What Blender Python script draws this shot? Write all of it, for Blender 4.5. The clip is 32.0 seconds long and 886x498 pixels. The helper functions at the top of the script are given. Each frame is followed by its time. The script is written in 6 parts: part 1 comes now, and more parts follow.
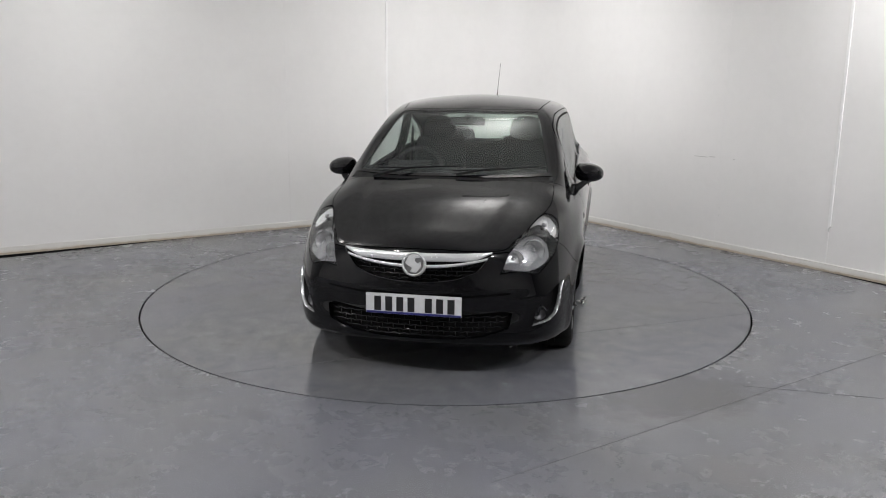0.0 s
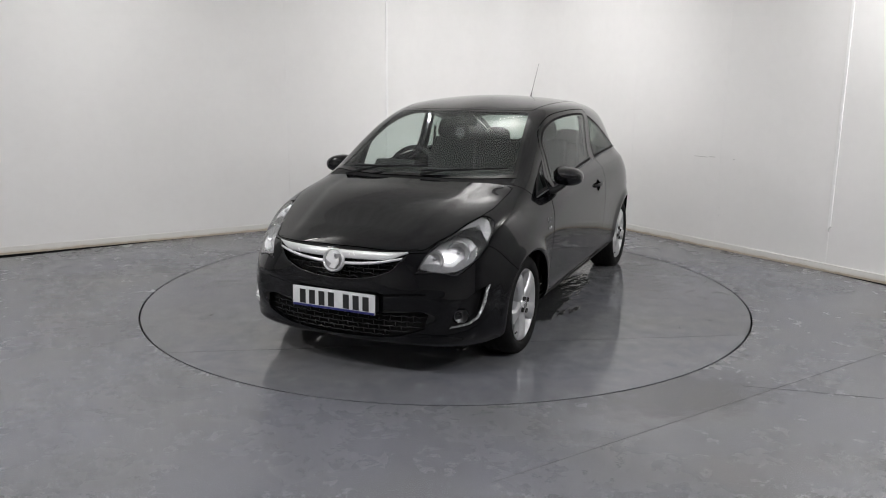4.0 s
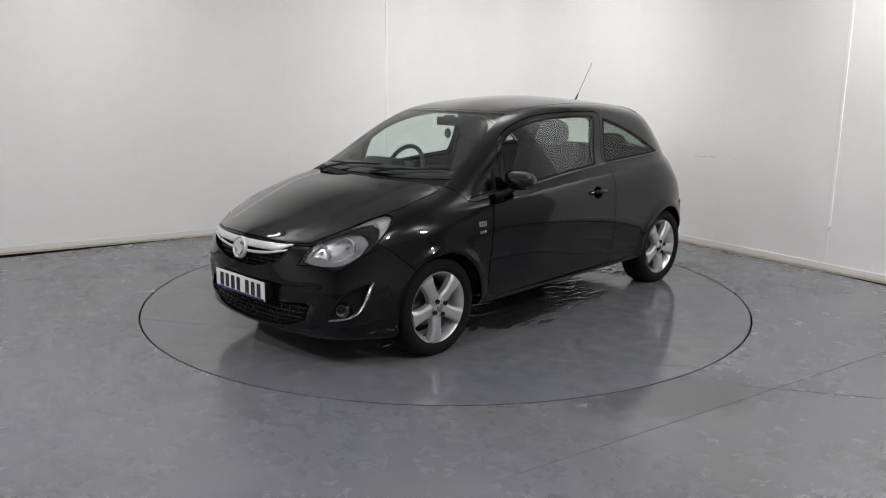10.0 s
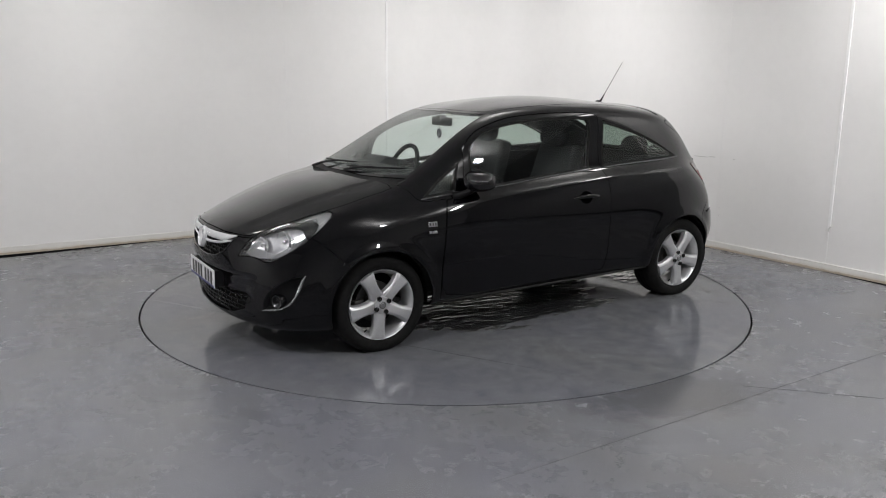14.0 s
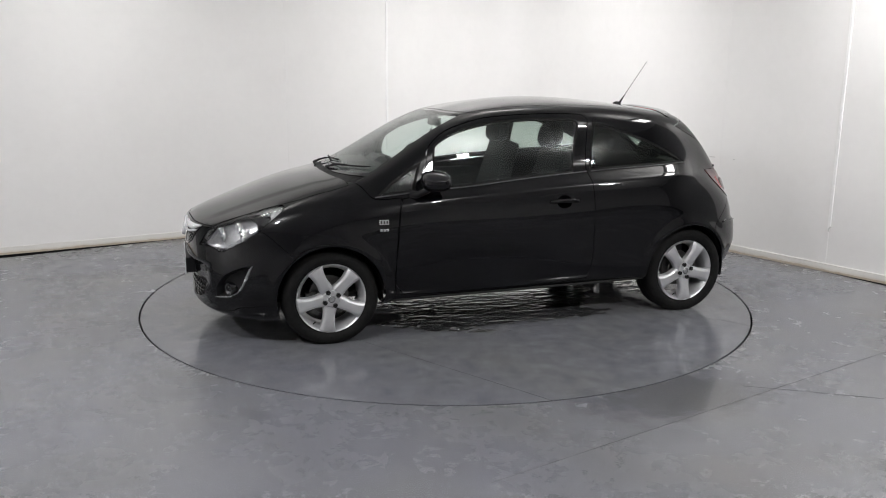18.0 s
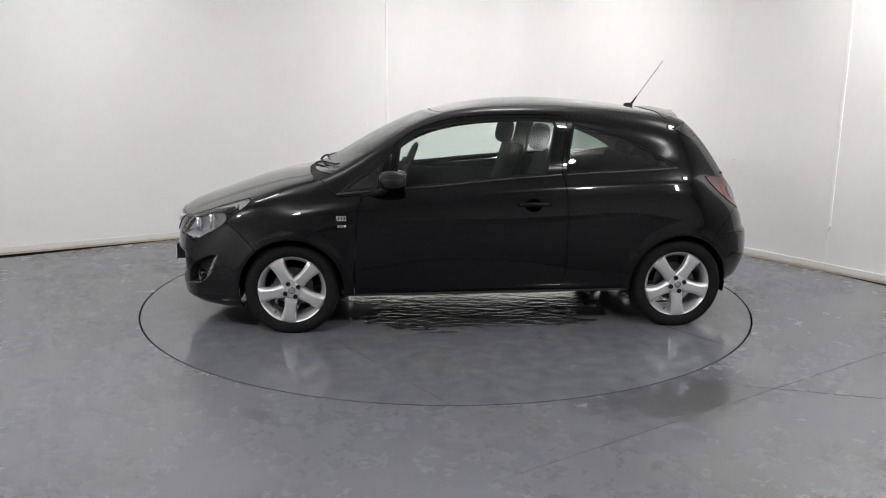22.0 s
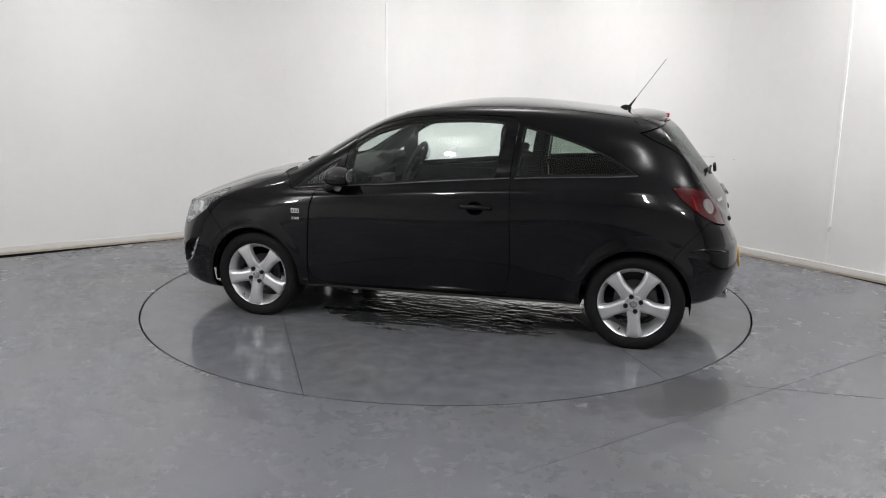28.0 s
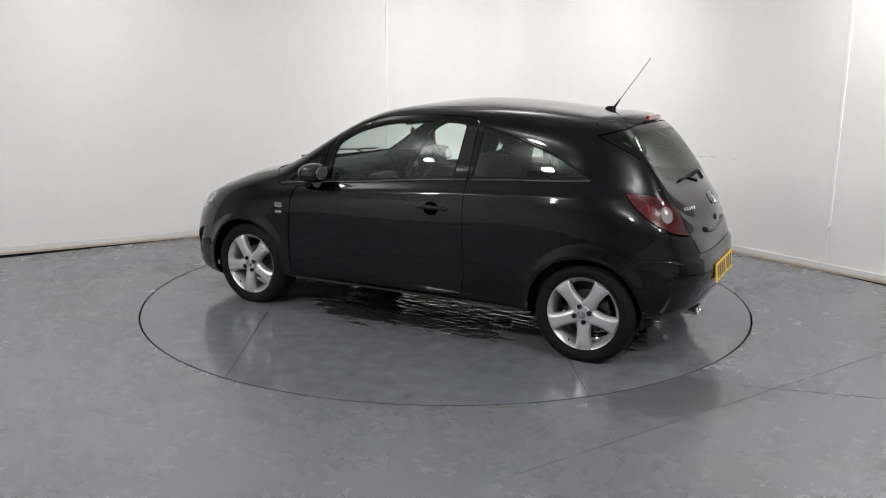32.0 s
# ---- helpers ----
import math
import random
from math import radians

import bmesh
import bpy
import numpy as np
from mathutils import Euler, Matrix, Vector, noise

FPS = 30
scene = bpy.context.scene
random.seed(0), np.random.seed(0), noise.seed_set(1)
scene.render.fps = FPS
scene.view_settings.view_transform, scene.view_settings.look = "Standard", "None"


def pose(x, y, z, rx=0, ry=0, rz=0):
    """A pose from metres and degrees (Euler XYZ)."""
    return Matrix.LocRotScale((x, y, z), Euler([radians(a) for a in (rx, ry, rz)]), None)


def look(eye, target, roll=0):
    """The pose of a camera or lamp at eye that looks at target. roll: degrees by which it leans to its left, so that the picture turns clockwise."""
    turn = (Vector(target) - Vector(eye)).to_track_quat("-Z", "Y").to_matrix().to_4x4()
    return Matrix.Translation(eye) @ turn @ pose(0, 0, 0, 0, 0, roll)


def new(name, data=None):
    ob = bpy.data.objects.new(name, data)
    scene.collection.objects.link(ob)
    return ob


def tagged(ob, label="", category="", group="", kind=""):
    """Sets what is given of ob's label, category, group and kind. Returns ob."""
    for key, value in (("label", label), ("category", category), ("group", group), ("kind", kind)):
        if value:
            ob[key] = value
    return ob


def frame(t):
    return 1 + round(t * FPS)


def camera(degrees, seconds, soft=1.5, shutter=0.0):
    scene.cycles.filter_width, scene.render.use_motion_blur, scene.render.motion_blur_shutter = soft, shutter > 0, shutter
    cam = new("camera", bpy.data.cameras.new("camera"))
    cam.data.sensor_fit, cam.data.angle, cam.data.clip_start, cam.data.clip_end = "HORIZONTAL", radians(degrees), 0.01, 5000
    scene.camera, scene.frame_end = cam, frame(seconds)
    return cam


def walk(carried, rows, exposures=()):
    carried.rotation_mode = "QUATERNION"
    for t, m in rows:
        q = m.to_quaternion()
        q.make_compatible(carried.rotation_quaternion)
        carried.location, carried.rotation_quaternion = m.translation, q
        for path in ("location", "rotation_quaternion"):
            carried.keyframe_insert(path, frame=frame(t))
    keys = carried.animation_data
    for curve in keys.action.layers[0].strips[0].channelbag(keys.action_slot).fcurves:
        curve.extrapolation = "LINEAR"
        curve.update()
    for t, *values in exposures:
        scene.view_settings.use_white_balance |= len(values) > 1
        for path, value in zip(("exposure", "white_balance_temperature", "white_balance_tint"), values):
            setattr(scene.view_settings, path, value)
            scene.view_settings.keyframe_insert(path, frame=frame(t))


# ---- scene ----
from mathutils.bvhtree import BVHTree
from mathutils.kdtree import KDTree

# ---------------------------------------------------------------- camera
EYE = Vector((0.0, -5.978, 1.617))
PITCH, YAW, ROLL = radians(12.186), radians(-0.191), 0.304
AIM = EYE + Vector((math.sin(YAW) * math.cos(PITCH), math.cos(YAW) * math.cos(PITCH), -math.sin(PITCH)))
cam = camera(58.08, 32.0, soft=1.0)
walk(cam, [(0.0, look(EYE, AIM, ROLL)), (32.0, look(EYE, AIM, ROLL))], exposures=[(0.0, 0.0), (14.3, 0.0), (16.7, 0.21), (32.0, 0.21)])

# the turntable turns at an even pace; the car stands a little off its centre
TURN_START, TURN_RATE = -101.05, -3.3685
CAR_OFFSET = Vector((-0.193, 0.198, 0.015))
PUDDLE_OFFSET = Vector((-0.193, 0.198, 0.0))


def turn(t):
    return Matrix.Rotation(radians(TURN_START + TURN_RATE * t), 4, "Z")


def turning_rows(offset=Vector((0, 0, 0))):
    return [(float(t), turn(t) @ Matrix.Translation(offset)) for t in range(0, 33)]


# ---------------------------------------------------------------- light
world = bpy.data.worlds.new("studio_dark")
world.use_nodes = True
world.node_tree.nodes["Background"].inputs[0].default_value = (0.02, 0.02, 0.022, 1)
world.node_tree.nodes["Background"].inputs[1].default_value = 0.2
scene.world = world

# room frame: the coved corner, and the two long walls that meet in it
CORNER = Vector((0.898, 4.063, 0))
ALONG_L = Vector((-math.cos(radians(30.60)), -math.sin(radians(30.60)), 0))
ALONG_R = Vector((math.sin(radians(34.985)), -math.cos(radians(34.985)), 0))
ROOM_L, ROOM_R, ROOM_H = 9.2, 10.6, 3.5
WHITE_L, WHITE_R = 6.6, 5.36  # where the white panels give way to the unseen grey walls


def room(a, b, z=0.0):
    """A point a metres along the left-hand wall and b along the right-hand wall from the corner."""
    return CORNER + ALONG_L * a + ALONG_R * b + Vector((0, 0, z))


def area(name, at, aim, w, h, watts, colour=(1.0, 0.985, 0.985)):
    d = bpy.data.lights.new(name, "AREA")
    d.shape, d.size, d.size_y, d.energy, d.color = "RECTANGLE", w, h, watts, colour
    ob = new(name, d)
    ob.matrix_world = look(at, aim)
    return ob


CEILING_FILL = 0.45
# studio lamps: (place, aim, width, height, watts, spread)
STUDIO_LAMPS = [
    ((-1.95, -3.70, 3.02), (-1.6, -3.0, 0.0), 0.21, 0.21, 38, 175),
    ((1.95, -3.90, 3.02), (1.6, -3.2, 0.0), 0.21, 0.21, 40, 175),
    ((-4.10, -3.00, 3.02), (-3.4, -2.2, 0.0), 0.21, 0.21, 46, 175),
    ((4.10, -3.30, 3.02), (3.4, -2.4, 0.0), 0.21, 0.21, 42, 175),
    ((0.50, 1.20, 3.02), (0.95, 3.8, 0.0), 0.60, 0.40, 25, 140),
    ((-2.40, 0.10, 3.02), (-3.0, 1.5, 0.0), 0.60, 0.40, 8, 150),
    ((3.10, -0.40, 3.02), (4.0, -0.1, 0.0), 0.60, 0.40, 15, 150),
]
for at_, aim_, w_, h_, watts_, spread_ in STUDIO_LAMPS:
    ob_ = area("studio_lamp_light", at_, aim_, w_ - 0.04, h_ - 0.04, watts_)
    ob_.data.spread = radians(spread_)
    # an upward light added over each lamp, to brighten the ceiling in reflections
    area("added_ceiling_light", (at_[0], at_[1], at_[2] + 0.10), (at_[0], at_[1] + 0.001, ROOM_H + 1), w_ - 0.06, h_ - 0.06, watts_ * CEILING_FILL)

# ---------------------------------------------------------------- materials
def material(name):
    m = bpy.data.materials.new(name)
    m.use_nodes = True
    t = m.node_tree
    return m, t, t.nodes["Principled BSDF"]


def noise_tex(t, scale, detail=4.0, rough=0.55, coords="Object"):
    c = t.nodes.new("ShaderNodeTexCoord")
    n = t.nodes.new("ShaderNodeTexNoise")
    n.inputs["Scale"].default_value, n.inputs["Detail"].default_value, n.inputs["Roughness"].default_value = scale, detail, rough
    t.links.new(c.outputs[coords], n.inputs["Vector"])
    return n.outputs["Fac"]


def ramp(t, fac, stops):
    r = t.nodes.new("ShaderNodeValToRGB")
    while len(r.color_ramp.elements) < len(stops):
        r.color_ramp.elements.new(0.5)
    for e, (p, c) in zip(r.color_ramp.elements, stops):
        e.position = p
        e.color = (*c, 1) if len(c) == 3 else c
    t.links.new(fac, r.inputs["Fac"])
    return r.outputs["Color"]


def maths(t, op, a, b):
    n = t.nodes.new("ShaderNodeMath")
    n.operation = op
    for i, v in enumerate((a, b)):
        if isinstance(v, (int, float)):
            n.inputs[i].default_value = v
        else:
            t.links.new(v, n.inputs[i])
    return n.outputs[0]


def mixed(t, fac, a, b, how="MIX"):
    n = t.nodes.new("ShaderNodeMix")
    n.data_type, n.blend_type = "RGBA", how
    for i, v in ((0, fac), (6, a), (7, b)):
        if isinstance(v, (int, float)):
            n.inputs[i].default_value = v
        elif isinstance(v, tuple):
            n.inputs[i].default_value = (*v, 1)
        else:
            t.links.new(v, n.inputs[i])
    return n.outputs[2]


def bump(t, p, height, strength, distance=0.002):
    b = t.nodes.new("ShaderNodeBump")
    b.inputs["Strength"].default_value, b.inputs["Distance"].default_value = strength, distance
    t.links.new(height, b.inputs["Height"])
    t.links.new(b.outputs[0], p.inputs["Normal"])
    return b


def grey(v):
    return (v, v, v)


def simple(name, colour, rough=0.5, metal=0.0, coat=0.0, grain=0.0, grain_scale=300.0, vary=0.12, spec=0.5):
    """A plain surface with slight unevenness of tone and gloss, and fine relief if grain is given."""
    m, t, p = material(name)
    n = noise_tex(t, 6.0)
    lo, hi = tuple(c * (1 - vary) for c in colour), tuple(min(1.0, c * (1 + vary)) for c in colour)
    t.links.new(ramp(t, n, [(0.3, lo), (0.7, hi)]), p.inputs["Base Color"])
    r = ramp(t, noise_tex(t, 25.0), [(0.3, grey(max(0.0, rough * 0.88))), (0.7, grey(min(1.0, rough * 1.12)))])
    t.links.new(r, p.inputs["Roughness"])
    p.inputs["Metallic"].default_value = metal
    p.inputs["Coat Weight"].default_value = coat
    p.inputs["Coat Roughness"].default_value = 0.03
    p.inputs["Specular IOR Level"].default_value = spec
    if grain:
        bump(t, p, noise_tex(t, grain_scale, 2.0), grain, 0.001)
    return m


def glass(name, tint, rough=0.0, film_gain=0.75):
    """A pane: clear or tinted, with a mirror film that grows towards grazing view. Both its faces count."""
    m = bpy.data.materials.new(name)
    m.use_nodes = True
    t = m.node_tree
    t.nodes.clear()
    out, mix = t.nodes.new("ShaderNodeOutputMaterial"), t.nodes.new("ShaderNodeMixShader")
    tr, gl, lw = t.nodes.new("ShaderNodeBsdfTransparent"), t.nodes.new("ShaderNodeBsdfGlossy"), t.nodes.new("ShaderNodeLayerWeight")
    tr.inputs[0].default_value = (*tint, 1)
    gl.inputs["Roughness"].default_value = rough
    lw.inputs["Blend"].default_value = 0.5
    film = maths(t, "ADD", maths(t, "MULTIPLY", maths(t, "POWER", lw.outputs["Facing"], 5.0), film_gain), 0.04)
    t.links.new(film, mix.inputs[0])
    t.links.new(tr.outputs[0], mix.inputs[1])
    t.links.new(gl.outputs[0], mix.inputs[2])
    t.links.new(mix.outputs[0], out.inputs[0])
    return m


def glowing(name, colour, strength):
    m, t, p = material(name)
    p.inputs["Base Color"].default_value = (*colour, 1)
    p.inputs["Emission Color"].default_value = (*colour, 1)
    p.inputs["Emission Strength"].default_value = strength
    return m


def blot(t, at, rx, ry, ragged):
    """An oval stain at a place on the floor, ragged at its rim: 1 inside, 0 outside."""
    c, v = t.nodes.new("ShaderNodeTexCoord"), t.nodes.new("ShaderNodeMapping")
    v.vector_type = "TEXTURE"
    v.inputs["Location"].default_value, v.inputs["Scale"].default_value = (at[0], at[1], 0), (rx, ry, 1)
    v.inputs["Rotation"].default_value = (0, 0, at[2])
    d = t.nodes.new("ShaderNodeVectorMath")
    d.operation = "LENGTH"
    t.links.new(c.outputs["Object"], v.inputs["Vector"])
    t.links.new(v.outputs[0], d.inputs[0])
    r = maths(t, "ADD", d.outputs["Value"], maths(t, "MULTIPLY", maths(t, "SUBTRACT", ragged, 0.5), 2.4))
    return maths(t, "SUBTRACT", 1.0, ramp(t, r, [(0.55, grey(0.0)), (1.0, grey(1.0))]))


DAMP_REFLECTION_AT, SCUFF_AT = (1.22, -2.06, radians(20)), (-0.92, -2.34, radians(-20))


def floor_material(name, wet):
    """Grey safety vinyl with fine grit and sparse glints, scuffs and a worn sheen; wet: smoother, smeared and blotched."""
    m, t, p = material(name)
    grain, grit = noise_tex(t, 160.0, 2.0, 0.6), noise_tex(t, 270.0, 1.0, 0.5)
    stains, scuffs, smear = noise_tex(t, 1.1, 6.0, 0.62), noise_tex(t, 7.0, 8.0, 0.72), noise_tex(t, 9.0, 8.0, 0.72)
    base = ramp(t, stains, [(0.30, (0.137, 0.140, 0.149)), (0.52, (0.152, 0.155, 0.165)), (0.75, (0.163, 0.165, 0.173))])
    base = mixed(t, 1.0, base, ramp(t, grain, [(0.34, grey(0.62)), (0.46, grey(0.93)), (0.58, grey(1.08)), (0.70, grey(1.85))]), "MULTIPLY")
    glints = [(0.28, grey(0.72)), (0.46, grey(1.0)), (0.64, grey(1.0)), (0.70, grey(3.2))]
    base = mixed(t, 0.45 if wet else 1.0, base, ramp(t, grit, glints), "MULTIPLY")
    base = mixed(t, 1.0, base, ramp(t, scuffs, [(0.15, grey(0.80 if wet else 0.90)), (0.62, grey(1.0))]), "MULTIPLY")
    tint = ramp(t, noise_tex(t, 0.9, 3.0, 0.55), [(0.38, (0.98, 0.985, 1.05)), (0.58, (1.0, 1.0, 1.0)), (0.70, (1.01, 0.985, 0.945))])
    base = mixed(t, 1.0, base, tint, "MULTIPLY")
    gloss = maths(t, "ADD", maths(t, "MULTIPLY", scuffs, 0.5), maths(t, "MULTIPLY", stains, 0.5))
    if wet:
        # dark trodden blotches and pale dried rinse marks
        base = mixed(t, 1.0, base, ramp(t, smear, [(0.28, grey(0.50)), (0.38, grey(0.86)), (0.54, grey(1.02)), (0.64, grey(1.14)), (0.74, grey(1.9))]), "MULTIPLY")
        rough = ramp(t, maths(t, "ADD", maths(t, "MULTIPLY", gloss, 0.6), maths(t, "MULTIPLY", smear, 0.4)), [(0.36, grey(0.24)), (0.47, grey(0.12)), (0.60, grey(0.05))])
    else:
        # a damp patch darkened for the car's reflection, and a scuff further along
        damp = maths(t, "MAXIMUM", blot(t, DAMP_REFLECTION_AT, 0.62, 0.34, smear), maths(t, "MULTIPLY", blot(t, SCUFF_AT, 0.13, 0.06, smear), 0.5))
        base = mixed(t, damp, base, mixed(t, 1.0, base, (0.66, 0.655, 0.64), "MULTIPLY"))
        rough = mixed(t, damp, ramp(t, gloss, [(0.36, grey(0.36)), (0.60, grey(0.19))]), (0.12, 0.12, 0.12))
    t.links.new(base, p.inputs["Base Color"])
    t.links.new(rough, p.inputs["Roughness"])
    p.inputs["Specular IOR Level"].default_value = 0.5
    bump(t, p, grain, 0.02 if wet else 0.05, 0.001)
    return m


def wall_material():
    m, t, p = material("white_wall_panel")
    a, b = noise_tex(t, 0.8, 5.0), noise_tex(t, 14.0, 4.0)
    c = ramp(t, a, [(0.3, (0.78, 0.775, 0.765)), (0.7, (0.83, 0.825, 0.815))])
    c = mixed(t, 0.5, c, ramp(t, b, [(0.3, grey(0.97)), (0.6, grey(1.0))]), "MULTIPLY")
    t.links.new(c, p.inputs["Base Color"])
    p.inputs["Roughness"].default_value = 0.42
    bump(t, p, b, 0.04, 0.002)
    return m


def paint_material():
    m, t, p = material("black_car_paint")
    fl = noise_tex(t, 900.0, 1.0)
    t.links.new(ramp(t, fl, [(0.4, (0.0012, 0.0012, 0.0016)), (0.75, (0.0032, 0.0033, 0.0045))]), p.inputs["Base Color"])
    p.inputs["Roughness"].default_value = 0.30
    p.inputs["Metallic"].default_value = 0.0
    p.inputs["Coat Weight"].default_value = 1.0
    p.inputs["Coat Roughness"].default_value = 0.045
    p.inputs["Coat IOR"].default_value = 1.42
    p.inputs["Specular IOR Level"].default_value = 0.025
    bump(t, p, noise_tex(t, 420.0, 2.0), 0.02, 0.001)
    return m


FLOOR = floor_material("grey_speckled_vinyl", False)
DISC = floor_material("grey_speckled_vinyl_damp", True)
WALL = wall_material()


def skirting_material():
    """White gloss board, grubby along its foot."""
    m, t, p = material("white_skirting")
    c, x = t.nodes.new("ShaderNodeTexCoord"), t.nodes.new("ShaderNodeSeparateXYZ")
    t.links.new(c.outputs["Object"], x.inputs[0])
    soil = maths(t, "ADD", x.outputs["Z"], maths(t, "MULTIPLY", noise_tex(t, 5.0, 6.0, 0.7), -0.034))
    t.links.new(ramp(t, soil, [(0.0, (0.50, 0.43, 0.34)), (0.004, (0.66, 0.63, 0.58)), (0.022, (0.74, 0.73, 0.70))]), p.inputs["Base Color"])
    p.inputs["Roughness"].default_value = 0.4
    return m


SKIRT = skirting_material()
CEIL = simple("white_ceiling", (0.82, 0.82, 0.815), 0.8)
DARK_WALL = simple("grey_wall", (0.30, 0.30, 0.303), 0.8)
GREY_WALL = simple("white_back_wall", (0.80, 0.80, 0.795), 0.8)
DARK = simple("dark_gap", (0.01, 0.01, 0.01), 0.8)
LAMP_GLOW = glowing("lamp_diffuser", (1.0, 0.98, 0.95), 11.0)
LAMP_FRAME = simple("grey_lamp_frame", (0.32, 0.32, 0.325), 0.6)
PAINT = paint_material()
SEAM = simple("grey_seam", (0.115, 0.117, 0.122), 0.5)


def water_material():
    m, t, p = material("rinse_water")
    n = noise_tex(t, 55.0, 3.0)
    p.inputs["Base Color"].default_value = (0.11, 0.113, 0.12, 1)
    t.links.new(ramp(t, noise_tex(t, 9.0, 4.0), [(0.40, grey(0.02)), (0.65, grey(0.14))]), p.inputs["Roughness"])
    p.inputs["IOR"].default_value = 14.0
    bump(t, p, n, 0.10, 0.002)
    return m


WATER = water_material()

# ---------------------------------------------------------------- mesh helpers
def part(name, bm, mat, parent, label="", smooth=False, sharp=None):
    """Links a bmesh as one mesh object under a thing or part (or on its own)."""
    me = bpy.data.meshes.new(name)
    bm.to_mesh(me)
    bm.free()
    return part_mesh(name, me, mat, parent, label, smooth, sharp)


def part_mesh(name, me, mat, parent, label="", smooth=False, sharp=None):
    for m in mat if isinstance(mat, (list, tuple)) else (mat,):
        me.materials.append(m)
    if smooth or sharp is not None:
        me.shade_smooth()
        if sharp is not None:
            me.set_sharp_from_angle(angle=radians(sharp))
    ob = new(name, me)
    if parent is not None:
        ob.parent = parent
    if label:
        tagged(ob, label)
    return ob


def add_box(bm, lo, hi, m=None):
    vs = [bm.verts.new(Vector((x, y, z))) for x in (lo[0], hi[0]) for y in (lo[1], hi[1]) for z in (lo[2], hi[2])]
    for f in ((0, 1, 3, 2), (4, 6, 7, 5), (0, 4, 5, 1), (2, 3, 7, 6), (0, 2, 6, 4), (1, 5, 7, 3)):
        bm.faces.new([vs[i] for i in f])
    if m is not None:
        bmesh.ops.transform(bm, matrix=m, verts=vs)
    return vs


def box(lo, hi, bevel=0.0, m=None, segments=2):
    bm = bmesh.new()
    add_box(bm, lo, hi)
    if bevel:
        bmesh.ops.bevel(bm, geom=bm.edges[:], offset=bevel, segments=segments, affect="EDGES", profile=0.7)
    if m is not None:
        bm.transform(m)
    return bm


def prism(outline, lo, hi, plane="xz"):
    """An outline in a plane, pushed from lo to hi along the third axis."""
    bm = bmesh.new()
    def put(a, b, c):
        return Vector({"xz": (a, c, b), "xy": (a, b, c), "yz": (c, a, b)}[plane])
    A = [bm.verts.new(put(a, b, lo)) for a, b in outline]
    B = [bm.verts.new(put(a, b, hi)) for a, b in outline]
    bm.faces.new(A), bm.faces.new(B)
    for i in range(len(A)):
        j = (i + 1) % len(A)
        bm.faces.new((A[i], A[j], B[j], B[i]))
    bmesh.ops.recalc_face_normals(bm, faces=bm.faces)
    return bm


def tube(points, radius, sides=8, closed=False, taper=None):
    """A round bar along a run of points."""
    bm = bmesh.new()
    P = [Vector(p) for p in points]
    n = len(P)
    rings, up = [], Vector((0, 0, 1))
    for i, p in enumerate(P):
        a, b = P[(i - 1) % n if closed else max(i - 1, 0)], P[(i + 1) % n if closed else min(i + 1, n - 1)]
        d = (b - a).normalized()
        s = d.cross(up)
        if s.length < 1e-3:
            s = d.cross(Vector((1, 0, 0)))
        s.normalize()
        w = s.cross(d)
        r = radius * (taper[i] if taper else 1)
        rings.append([bm.verts.new(p + r * (math.cos(2 * math.pi * k / sides) * s + math.sin(2 * math.pi * k / sides) * w)) for k in range(sides)])
    for i in range(n if closed else n - 1):
        A, B = rings[i], rings[(i + 1) % n]
        for k in range(sides):
            bm.faces.new((A[k], A[(k + 1) % sides], B[(k + 1) % sides], B[k]))
    if not closed:
        bm.faces.new(rings[0]), bm.faces.new(rings[-1])
    bmesh.ops.recalc_face_normals(bm, faces=bm.faces)
    return bm


def lathe(profile, steps=48, axis="y", closed=False):
    """Turns a run of (radius, along) about an axis."""
    bm = bmesh.new()
    rings = []
    for r, h in profile:
        ring = []
        for k in range(steps):
            a = 2 * math.pi * k / steps
            c, s = r * math.cos(a), r * math.sin(a)
            ring.append(bm.verts.new({"y": (c, h, s), "z": (c, s, h), "x": (h, c, s)}[axis]))
        rings.append(ring)
    pairs = list(zip(rings, rings[1:] + ([rings[0]] if closed else [])))
    for A, B in pairs[:len(rings) if closed else len(rings) - 1]:
        for k in range(steps):
            bm.faces.new((A[k], A[(k + 1) % steps], B[(k + 1) % steps], B[k]))
    bmesh.ops.remove_doubles(bm, verts=bm.verts, dist=1e-5)
    bmesh.ops.recalc_face_normals(bm, faces=bm.faces)
    return bm


# ---------------------------------------------------------------- the room
RING = 2.228


